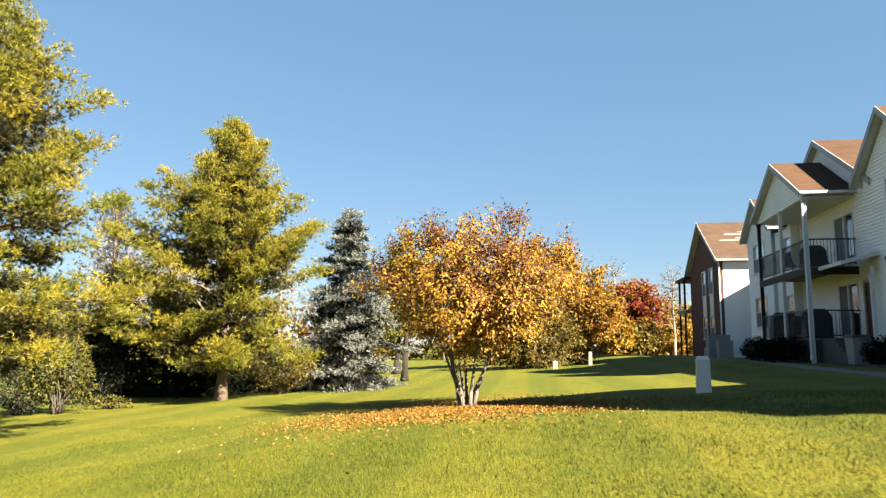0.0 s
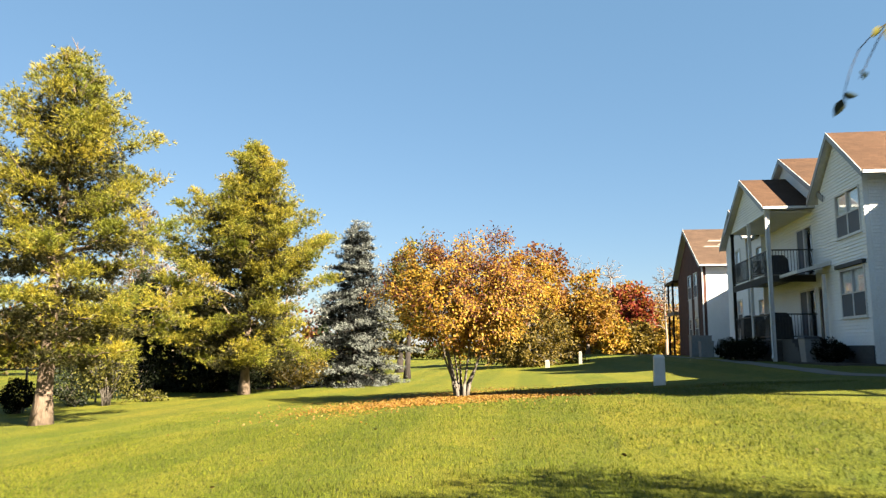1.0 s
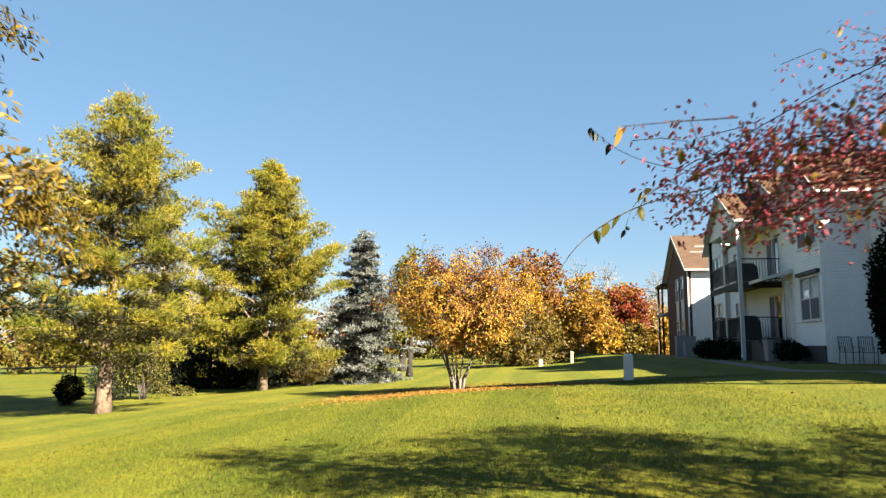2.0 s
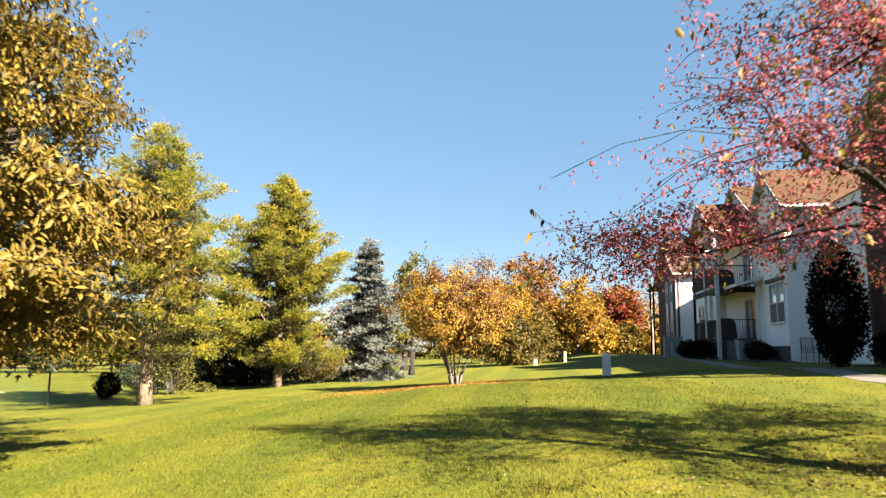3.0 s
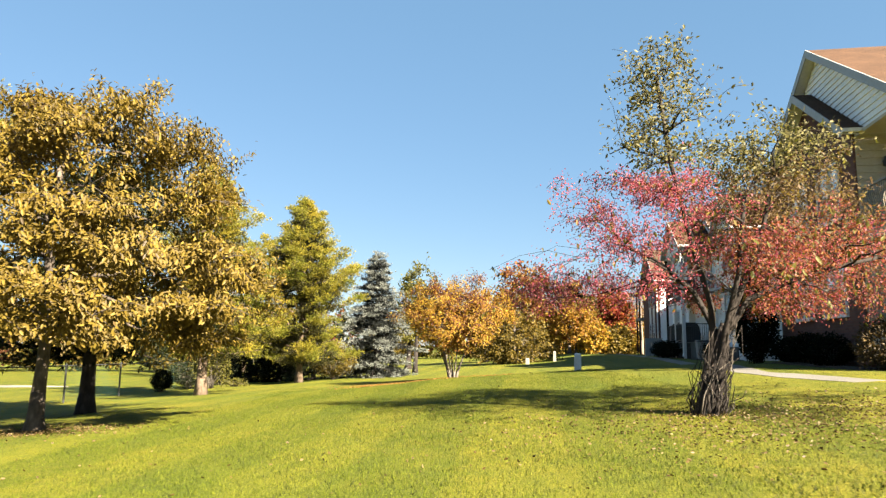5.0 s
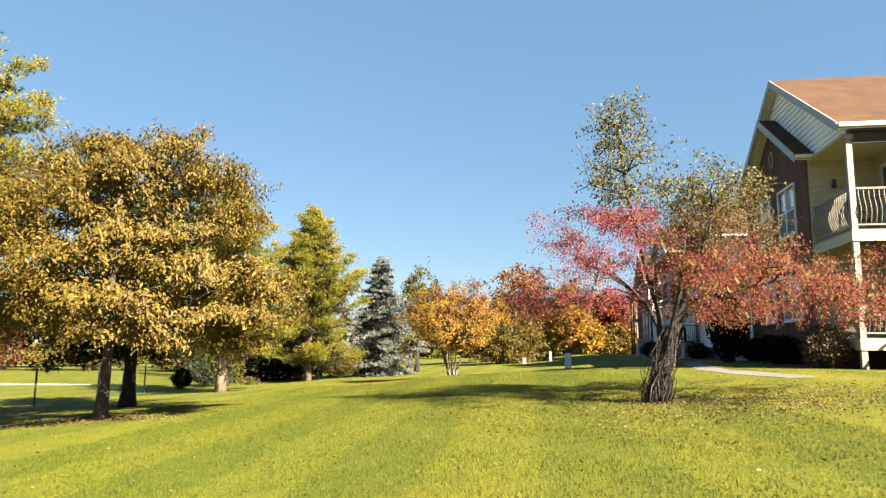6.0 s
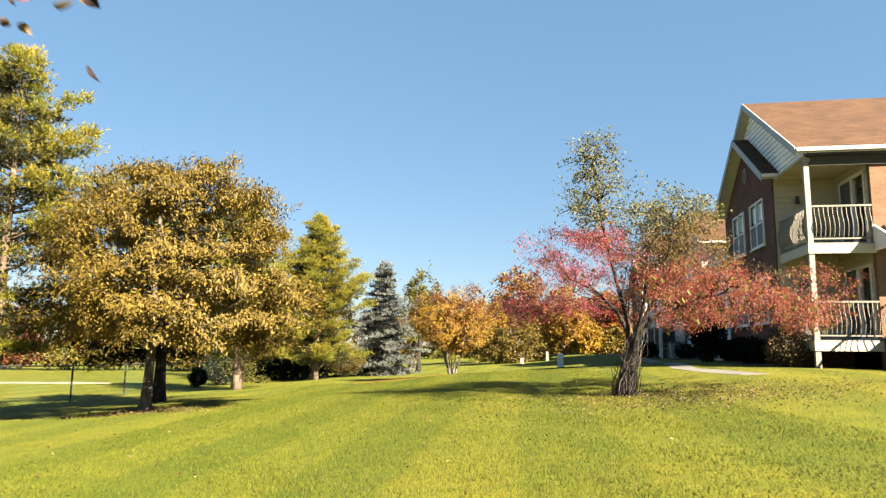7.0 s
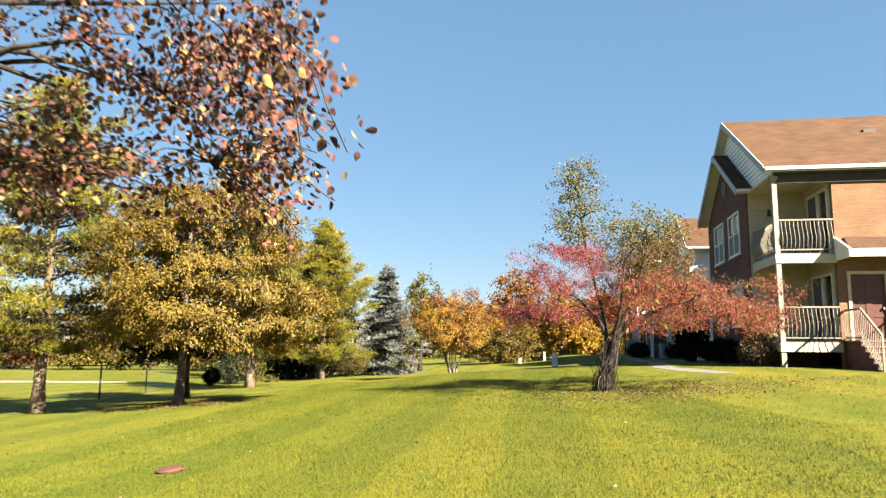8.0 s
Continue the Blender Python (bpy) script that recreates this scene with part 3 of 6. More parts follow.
def deck(house, u0, u1, v0, v1, z, fascia=DECK):
    d = bpart("deck", Geo().box(u0, u1, v0, v1, z - 0.035, z), DECK, house, "balcony floor of weathered boards")
    g = Geo()
    g.add([(u0, v1, z - 0.3), (u0, v0, z - 0.3), (u1, v0, z - 0.3), (u1, v0 + 0.05, z - 0.3), (u0 + 0.05, v0 + 0.05, z - 0.3), (u0 + 0.05, v1, z - 0.3)] + [(u0, v1, z - 0.036), (u0, v0, z - 0.036), (u1, v0, z - 0.036), (u1, v0 + 0.05, z - 0.036), (u0 + 0.05, v0 + 0.05, z - 0.036), (u0 + 0.05, v1, z - 0.036)],
          [(0, 1, 7, 6), (1, 2, 8, 7), (2, 3, 9, 8), (3, 4, 10, 9), (4, 5, 11, 10), (5, 0, 6, 11), (0, 5, 4, 1), (1, 4, 3, 2), (6, 7, 10, 11), (7, 8, 9, 10)])
    bpart("deck_frame", g, fascia, house, "pale timber fascia under the balcony", d)


def panel_door(house, wall, a0, a1, z0, h=2.05):
    step = (a1 - a0) / 2
    sunk = [(a0 + i * step + 0.09, a0 + (i + 1) * step - 0.07, z0 + b, z0 + t) for i in range(2) for b, t in ((0.12, 0.75), (0.85, 1.45), (1.55, 1.92))]
    d = bpart("door", Wall(wall.axis, wall.at + 0.03, a0, a1, z0, z0 + h, sunk).body(Geo(), 0.045), DOOR, house, "closed panelled maroon front door")
    for p in sunk:
        q = Geo()
        wall.slab(q, *p, -0.045, -0.06)
        bpart("panel", q, DOOR, house, parent=d)
    q = Geo()
    wall.slab(q, a1 - 0.10, a1 - 0.05, z0 + 0.98, z0 + 1.05, 0.02, -0.04)
    bpart("handle", q, PALEIRON, house, "brass door knob", d)
    f = Geo()
    for x0, x1, b, t in ((a0 - 0.09, a0, z0, z0 + h + 0.09), (a1, a1 + 0.09, z0, z0 + h + 0.09), (a0, a1, z0 + h, z0 + h + 0.09)):
        wall.slab(f, x0, x1, b, t, 0.03, -0.12)
    bpart("door_frame", f, CREAM, house, parent=d)


def brick_building():
    F1, F2 = 2.3, 5.0
    h = building(10.0, 2.7, 1.3, "two-storey brick and siding apartment building with corner balconies")
    # lawn-side brick bay with its own gable
    wins = [(6.3, 7.75, 5.55, 7.0), (8.7, 10.15, 5.55, 7.0), (6.3, 7.75, 2.95, 4.35), (8.7, 10.15, 2.95, 4.35)]
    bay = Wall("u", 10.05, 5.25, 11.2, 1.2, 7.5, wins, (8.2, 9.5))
    clad(h, bay, DARKBRICK, label="red-brown brick wall with shade put into its colour")
    for w in wins:
        window(h, bay, *w, blind=0.42)
    g = Geo()
    ring = [(0.22 * math.cos(2 * math.pi * i / 24), 0.30 * math.sin(2 * math.pi * i / 24)) for i in range(24)]
    v = [(10.02, 8.2 + a, 8.3 + b) for a, b in ring] + [(10.02, 8.2 + a * 0.72, 8.3 + b * 0.72) for a, b in ring] + [(9.98, 8.2 + a * 0.86, 8.3 + b * 0.86) for a, b in ring]
    g.add(v, [(i, (i + 1) % 24, 48 + (i + 1) % 24, 48 + i) for i in range(24)] + [(48 + i, 48 + (i + 1) % 24, 24 + (i + 1) % 24, 24 + i) for i in range(24)])
    bpart("gable_vent", g, GREYTRIM, h, "oval louvred gable vent")
    g = Geo()
    for i in range(7):
        g.box(10.0, 10.03, 8.06, 8.34, 8.12 + i * 0.05, 8.15 + i * 0.05)
    bpart("louvre", g, IRON, h)
    # brick front towards the lawn's near end
    front = Wall("v", 2.75, 11.9, 25.0, 1.2, 7.55, [(12.25, 13.2, F1, F1 + 2.1), (16.2, 17.6, 5.55, 7.0), (16.2, 17.6, 2.95, 4.35)])
    clad(h, front, BRICK, label="sunlit pink-brown brick wall")
    panel_door(h, front, 12.25, 13.2, F1)
    window(h, front, 16.2, 17.6, 5.55, 7.0)
    window(h, front, 16.2, 17.6, 2.95, 4.35)
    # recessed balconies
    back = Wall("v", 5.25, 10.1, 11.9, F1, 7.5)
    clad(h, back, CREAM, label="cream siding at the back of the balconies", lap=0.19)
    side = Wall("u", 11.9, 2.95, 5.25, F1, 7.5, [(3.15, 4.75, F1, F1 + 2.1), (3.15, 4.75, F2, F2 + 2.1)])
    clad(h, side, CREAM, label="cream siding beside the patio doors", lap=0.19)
    slider(h, side, 3.15, 4.75, F1, drawn=0.2)
    slider(h, side, 3.15, 4.75, F2, drawn=0.2)
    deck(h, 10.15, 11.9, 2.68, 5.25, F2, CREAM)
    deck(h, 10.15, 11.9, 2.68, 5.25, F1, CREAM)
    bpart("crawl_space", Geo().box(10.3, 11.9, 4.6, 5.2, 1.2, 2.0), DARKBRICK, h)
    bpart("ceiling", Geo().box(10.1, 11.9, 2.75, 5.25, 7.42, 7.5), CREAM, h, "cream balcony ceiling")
    post(h, 10.24, 2.78, 1.25, 7.45, 0.14)
    for z in (F1, F2):
        railing(h, (10.32, 2.74), (11.88, 2.74), z, PALEIRON)
        railing(h, (10.2, 2.86), (10.2, 5.2), z, PALEIRON)
    for z in (F1, F2):
        g = Geo().tube([(10.75, 5.2, z + 1.75), (10.75, 5.12, z + 1.75)], [0.05, 0.05], 8).tube([(10.75, 5.12, z + 1.62), (10.75, 5.12, z + 1.86)], [0.07, 0.04], 8)
        bpart("wall_lamp", g, IRON, h, "small dark balcony lamp, unlit")
    # gable of the main roof over the balconies
    gab = Wall("u", 10.22, 2.75, 12.4, 7.5, 7.62, (), (7.6, 10.62))
    clad(h, gab, SIDING, label="white sided gable", lap=0.17)
    bpart("back_wall", Geo().box(10.25, 25, 12.25, 12.4, 1.2, 7.6).box(24.85, 25, 2.95, 12.25, 1.2, 7.6), BRICK, h)
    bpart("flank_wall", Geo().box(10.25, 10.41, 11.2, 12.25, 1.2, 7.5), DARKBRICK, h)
    gable_roof(h, 9.92, 25.3, 2.5, 12.7, 7.6, 7.58, 10.72)
    gable_roof(h, 9.66, 11.6, 4.9, 11.55, 8.2, 7.44, 9.55)
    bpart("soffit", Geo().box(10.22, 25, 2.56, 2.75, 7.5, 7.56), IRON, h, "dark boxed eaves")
    bpart("frieze", Geo().box(10.3, 25, 2.69, 2.747, 7.22, 7.498), DARKTIMBER, h, "dark brown frieze board under the eaves")
    bpart("roof_vent", Geo().box(14.15, 14.55, 5.6, 5.85, 9.55, 9.76), IRON, h, "low dark roof vent")
    # Dark block added inside so the windows show dim rooms.
    bpart("room_dark_block", Geo().box(13.2, 24.5, 4.6, 11.9, 1.3, 7.4), ROOM, h)
    # entrance canopy, landing and steps
    g = Geo().hexa([(11.95, 1.75, 4.82), (15.2, 1.75, 4.82), (15.2, 2.74, 5.35), (12.15, 2.74, 5.35), (11.95, 1.75, 4.96), (15.2, 1.75, 4.96), (15.2, 2.74, 5.49), (12.15, 2.74, 5.49)])
    c = bpart("canopy", g, SHINGLE, h, "brown shingled canopy over the entrance")
    bpart("canopy_fascia", Geo().box(11.9, 15.25, 1.68, 1.745, 4.76, 4.99).hexa([(11.86, 1.68, 4.76), (11.93, 1.68, 4.76), (11.93, 2.74, 4.76), (11.86, 2.74, 4.76), (11.86, 1.68, 5.0), (11.93, 1.68, 5.0), (11.93, 2.74, 5.5), (11.86, 2.74, 5.5)]), TRIM, h, "white canopy edge", c)
    outline = [(2.74, F1), (2.74, 1.2), (0.45, 1.2)]
    for i in range(5, 0, -1):
        outline += [(1.63 - 0.235 * i, F1 - 0.16 * i), (1.63 - 0.235 * (i - 1), F1 - 0.16 * i)]
    outline += [(1.63, F1)]
    bpart("stair", extrude(outline, 11.98, 13.6, "u"), DARKBRICK, h, "brick entrance steps")
    bpart("landing", Geo().box(11.95, 13.63, 1.6, 2.74, F1 + 0.003, F1 + 0.045), CONCRETE, h, "pale concrete landing")
    for i in range(1, 6):
        v0 = 1.63 - 0.235 * i
        bpart("tread", Geo().box(11.95, 13.63, v0 - 0.03, v0 + 0.232, F1 + 0.003 - 0.16 * i, F1 + 0.045 - 0.16 * i), CONCRETE, h, "pale concrete tread")
    for u in (12.02, 13.56):
        railing(h, (u, 1.63), (u, 2.72), F1, PALEIRON, 0.95)
        st = bpart("stair_rail", Geo().beam((u, 1.63, F1 + 0.95), (u, 0.42, F1 + 0.16), 0.05, 0.05), PALEIRON, h, "sloping iron stair rail")
        bpart("newel", Geo().box(u - 0.025, u + 0.025, 0.40, 0.45, 1.35, F1 + 0.17), PALEIRON, h, parent=st)
        for i in range(10):
            v = 1.56 - 0.115 * i
            z, zt = F1 - 0.68 * (1.63 - v), F1 + 0.95 - 0.653 * (1.63 - v)
            bpart("baluster", Geo().tube([(u, v, max(1.35, z - 0.1)), (u - 0.07, v, z + 0.4), (u - 0.04, v, z + 0.6), (u, v, zt)], [0.011] * 4, 4), PALEIRON, h, parent=st)


def white_building():
    F1, F2 = 2.35, 5.05
    h = building(11.4, 22.2, 1.3, "white-sided two-storey apartment building with a gabled porch")
    main = Wall("u", 11.4, 26.2, 41.2, 1.3, 7.85, [(27.75, 29.4, F1, F1 + 2.1), (27.75, 29.4, F2, F2 + 2.1), (26.25, 27.2, F1, F1 + 2.1), (34.6, 35.6, 5.9, 7.3), (34.6, 35.6, 3.1, 4.5)])
    clad(h, main, SIDING)
    slider(h, main, 27.75, 29.4, F1, drawn=0.12)
    slider(h, main, 27.75, 29.4, F2, drawn=0.12)
    panel_door(h, main, 26.25, 27.2, F1)
    window(h, main, 34.6, 35.6, 5.9, 7.3, 0.97, panes=1)
    window(h, main, 34.6, 35.6, 3.1, 4.5, 0.97, panes=1)
    gab = Wall("u", 11.42, 25.9, 35.1, 7.85, 7.9, (), (30.5, 10.62))
    clad(h, gab, SIDING, label="white sided upper gable")
    bay_w = [(22.55, 24.5, 6.1, 7.65), (22.55, 24.5, 3.15, 4.8)]
    bay = Wall("u", 11.2, 22.2, 26.2, 1.3, 8.0, bay_w, (24.2, 9.85))
    clad(h, bay, SIDING)
    for w in bay_w:
        window(h, bay, *w, blind=0.97)
    lintel = Geo()
    bay.slab(lintel, 22.35, 24.7, 4.92, 5.06, 0.16, 0.0)
    bpart("awning", lintel, IRON, h, "dark strip awning above the lower window")
    rear = Wall("u", 11.2, 36.9, 41.2, 1.3, 8.0, [(38.1, 40.0, 6.1, 7.6), (38.1, 40.0, 3.15, 4.7)], (39.05, 9.85))
    clad(h, rear, SIDING)
    window(h, rear, 38.1, 40.0, 6.1, 7.6, blind=0.97)
    window(h, rear, 38.1, 40.0, 3.15, 4.7, blind=0.97)
    end = Wall("v", 22.2, 11.36, 26.0, 1.3, 8.0, [(15, 16.2, 6.1, 7.6), (15, 16.2, 3.15, 4.7)])
    clad(h, end, SIDING)
    window(h, end, 15, 16.2, 6.1, 7.6)
    window(h, end, 15, 16.2, 3.15, 4.7)
    for v in (26.06, 36.9):
        bpart("return_wall", Geo().box(11.22, 11.4, v, v + 0.14, 1.3, 8.0), SIDING, h)
    bpart("back_wall", Geo().box(25.85, 26, 22.4, 41.2, 1.3, 7.9).box(11.6, 25.85, 41.05, 41.2, 1.3, 7.9), SIDING, h)
    gable_roof(h, 10.9, 26.2, 21.5, 26.6, 24.2, 7.84, 9.98)
    gable_roof(h, 11.15, 26.2, 25.6, 35.4, 30.5, 7.82, 10.7)
    gable_roof(h, 10.9, 26.2, 36.5, 41.6, 39.05, 8.02, 9.98)
    g = Geo().hexa([(11.2, 35.0, 7.9), (26, 35.0, 7.9), (26, 37.0, 7.9), (11.2, 37.0, 7.9), (13.5, 35.0, 9.2), (26, 35.0, 9.2), (26, 37.0, 9.2), (13.5, 37.0, 9.2)])
    bpart("roof", g, SHINGLE, h)
    bpart("room_dark_block", Geo().box(13.0, 25.6, 23.4, 40.8, 1.35, 7.8), ROOM, h)
    # rear wing added out of view behind the far gable, to shade the far building
    bpart("shade_wing_wall", Geo().box(13.0, 25.85, 41.25, 45.0, 1.3, 6.8), SIDING, h, "white sided wing added out of view to shade the far building")
    bpart("shade_wing_roof", Geo().add([(12.9, 41.25, 6.8), (26.1, 41.25, 6.8), (19.5, 41.25, 10.6), (12.9, 45.2, 6.8), (26.1, 45.2, 6.8), (19.5, 45.2, 10.6)], [(0, 1, 2), (5, 4, 3), (0, 2, 5, 3), (1, 4, 5, 2), (0, 3, 4, 1)]), SHINGLE, h)
    # wing added, set back between the two buildings, to block the lawn's sun
    bpart("shade_wing_wall", Geo().box(13.0, 25.0, 12.45, 22.15, 1.3, 8.0), SIDING, h, "white sided wing added to shade the lawn")
    bpart("shade_wing_roof", Geo().add([(12.9, 12.45, 8.0), (25.4, 12.45, 8.0), (19.5, 12.45, 10.7), (12.9, 22.15, 8.0), (25.4, 22.15, 8.0), (19.5, 22.15, 10.7)], [(0, 1, 2), (5, 4, 3), (0, 2, 5, 3), (1, 4, 5, 2), (0, 3, 4, 1)]), SHINGLE, h)
    # gabled porch with two decks
    face = Wall("u", 9.62, 27.55, 33.45, 7.72, 7.80, (), (30.5, 9.66))
    clad(h, face, SIDING, label="white sided porch gable")
    gable_roof(h, 9.36, 11.9, 27.25, 33.75, 30.5, 7.80, 9.72, gutter=(True, True))
    bpart("ceiling", Geo().box(9.7, 11.38, 27.5, 33.5, 7.70, 7.78), TRIM, h, "white porch ceiling")
    for z in (F1, F2):
        deck(h, 9.55, 11.38, 27.5, 33.5, z, DARKTIMBER)
        railing(h, (9.62, 27.62), (9.62, 33.4), z, IRON, bowed=False)
        railing(h, (9.7, 27.56), (11.36, 27.56), z, IRON, bowed=False)
    post(h, 9.62, 27.56, 1.4, 7.72, 0.13, TRIM)
    post(h, 9.62, 30.4, 1.4, 7.72, 0.13, TRIM)
    post(h, 9.62, 33.4, 1.4, 7.72, 0.13, DARKBARK, "dark stained porch post")
    g = Geo().tube([(9.5, 27.42, 7.78), (9.52, 27.46, 7.55), (9.52, 27.46, 1.75), (9.45, 27.3, 1.55)], [0.045] * 4, 6)
    bpart("downspout", g, TRIM, h, "white rain downspout")
    bpart("screen_wall", Geo().box(11.0, 11.36, 33.42, 33.5, F1, 7.7), SIDING, h)
    # Dark boards added to stand for the shade under the porch.
    bpart("skirt", Geo().box(9.60, 9.66, 27.5, 33.5, 1.2, F1 - 0.31).box(9.66, 11.3, 27.5, 27.55, 1.2, F1 - 0.31), DARKTIMBER, h, "dark boards standing in for the shade under the porch")
    bpart("foundation", Geo().box(11.13, 11.2, 22.2, 26.2, 1.2, 2.1).box(11.33, 11.4, 26.2, 41.2, 1.2, 2.1), STEPS, h, "concrete foundation course darkened for the shade")
    # entrance canopy and steps
    g = Geo().hexa([(10.0, 25.4, 4.86), (11.2, 25.4, 5.2), (11.2, 27.4, 5.2), (10.0, 27.4, 4.86), (10.0, 25.4, 5.0), (11.2, 25.4, 5.36), (11.2, 27.4, 5.36), (10.0, 27.4, 5.0)])
    c = bpart("canopy", g, SHINGLE, h, "small entrance canopy")
    bpart("canopy_fascia", Geo().box(9.94, 10.0, 25.35, 27.45, 4.88, 5.01).hexa([(10.0, 25.33, 4.88), (11.2, 25.33, 5.2), (11.2, 25.39, 5.2), (10.0, 25.39, 4.88), (10.0, 25.33, 5.01), (11.2, 25.33, 5.37), (11.2, 25.39, 5.37), (10.0, 25.39, 5.01)]), TRIM, h, "white canopy edge", c)
    bpart("canopy_post", Geo().box(10.9, 11.02, 25.5, 25.62, F1, 4.84), TRIM, h, "", c)
    outline = [(27.48, F1)]
    for i in range(6):
        outline += [(26.25 - 0.3 * i, F1 - 0.16 * i), (26.25 - 0.3 * i, F1 - 0.16 * (i + 1))]
    outline = outline[:-1] + [(24.75, 1.3), (27.48, 1.3)]
    bpart("stair", extrude(outline, 9.9, 11.18, "u"), STEPS, h, "concrete entrance steps darkened for the porch's shade")


def far_building():
    h = building(10.9, 46.6, 1.2, "distant two-storey building with a brick gable end and white siding")
    wins = [(50.9, 52.0, 5.7, 7.4), (48.7, 49.8, 5.7, 7.4), (50.9, 52.0, 2.7, 4.1), (48.7, 49.8, 2.7, 4.1), (50.9, 52.0, 1.5, 1.9), (48.7, 49.8, 1.5, 1.9)]
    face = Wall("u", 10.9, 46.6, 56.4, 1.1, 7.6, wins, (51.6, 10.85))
    clad(h, face, DARKBRICK, label="brick gable end with shade put into its colour")
    for w in wins:
        window(h, face, *w, blind=0.5 if w[2] > 2 else 0, panes=1)
    for a in (50.9, 48.7):
        g = Geo()
        face.slab(g, a, a + 1.1, 4.2, 5.6, 0.03, 0.0)
        bpart("spandrel", g, TRIM, h, "white panel between the windows")
    front = Wall("v", 46.6, 11.06, 25.0, 1.1, 7.6)
    clad(h, front, SIDING, label="sunlit white siding")
    bpart("back_wall", Geo().box(24.85, 25, 46.8, 56.4, 1.1, 7.6).box(11.1, 24.85, 56.25, 56.4, 1.1, 7.6), SIDING, h)
    bpart("room_dark_block", Geo().box(12.4, 24.6, 47.4, 56.0, 1.2, 7.5), ROOM, h)
    gable_roof(h, 10.55, 25.3, 46.2, 56.8, 51.6, 7.62, 10.95, OLDSHINGLE)
    for u, a, b, w in ((11.9, 0.62, 0.66, 1.5), (12.5, 0.52, 0.555, 1.9), (11.4, 0.46, 0.49, 1.3), (12.9, 0.70, 0.72, 1.0)):
        P = lambda uu, f, o: (uu, 46.2 + 5.4 * f, 7.62 + 3.33 * f + 0.14 + o)
        g = Geo().hexa([P(u, a, -0.01), P(u + w, a, -0.01), P(u + w * 1.08, b, -0.01), P(u + 0.2, b, -0.01), P(u, a, 0.015), P(u + w, a, 0.015), P(u + w * 1.08, b, 0.015), P(u + 0.2, b, 0.015)])
        bpart("roof_patch", g, DECK, h, "pale patch of replaced shingles")
    g = Geo().tube([(10.75, 46.45, 7.6), (10.8, 46.5, 7.3), (10.8, 46.5, 1.3)], [0.05] * 3, 6)
    bpart("downspout", g, TRIM, h, "white rain downspout")
    for v in (57.3, 59.5):
        post(h, 10.6, v, 1.2, 7.4, 0.14, DARKBARK, "dark porch post")
    deck(h, 10.5, 12.5, 56.5, 60, 5.0)
    bpart("porch_roof", Geo().box(10.4, 12.7, 56.45, 60.2, 7.4, 7.6), OLDSHINGLE, h)


brick_building()
white_building()
far_building()


# ---- paths, fence and small things ----
def smooth_line(line, steps, rounds):
    pts = np.array([(a + (c - a) * t, b + (d - b) * t) for (a, b), (c, d) in zip(line, line[1:]) for t in np.linspace(0, 1, steps, endpoint=False)])
    for _ in range(rounds):
        pts[1:-1] = (pts[:-2] + 2 * pts[1:-1] + pts[2:]) / 4
    return pts


WALKWAY = smooth_line([(18.8, 63.9), (16.2, 48.1), (13.8, 32.2), (11.6, 20.6), (9.5, 10.5), (8.15, 6.0), (7.4, 2.6), (7.4, 0.7), (7.72, -0.8), (8.4, -2.3), (9.7, -3.2), (11.4, -3.0), (12.4, -1.9)], 8, 6)


def footpath():
    pts = WALKWAY
    d = unit(np.gradient(pts, axis=0))
    s = np.stack([-d[:, 1], d[:, 0]], 1) * 0.33
    road = tagged(new("pavement"), "pale concrete footpath along the buildings", "path", kind="structure")
    for i in range(len(pts) - 1):
        g = Geo()
        q0, q1 = pts[i] + d[i] * 0.012, pts[i + 1] - d[i + 1] * 0.012
        c = [(*(q0 - s[i]),), (*(q0 + s[i]),), (*(q1 + s[i + 1]),), (*(q1 - s[i + 1]),)]
        g.hexa([(x, y, gz(x, y) - 0.12) for x, y in c] + [(x, y, gz(x, y) + 0.008 - 0.05 * min(1, max(0, -1.0 - y))) for x, y in c])
        part("slab", g, CONCRETE, road)


def gravel_track():
    g = Geo()
    xs = np.linspace(-70, -19, 52)
    for x in xs:
        for o in (-0.9, -0.3, 0.3, 0.9):
            y = 21.5 + 0.05 * (x + 19) + 0.5 * math.sin(x * 0.2) + o * min(1, (-18.8 - x) / 3)
            g.v.append((x, y, gz(x, y) + 0.05 - 0.06 * (abs(o) > 0.5)))
    for i in range(len(xs) - 1):
        for j in range(3):
            k = i * 4 + j
            g.f.append((k, k + 4, k + 5, k + 1))
    tagged(part("path", g, GRAVEL), "pale gravel track beyond the fence", "path", kind="structure")


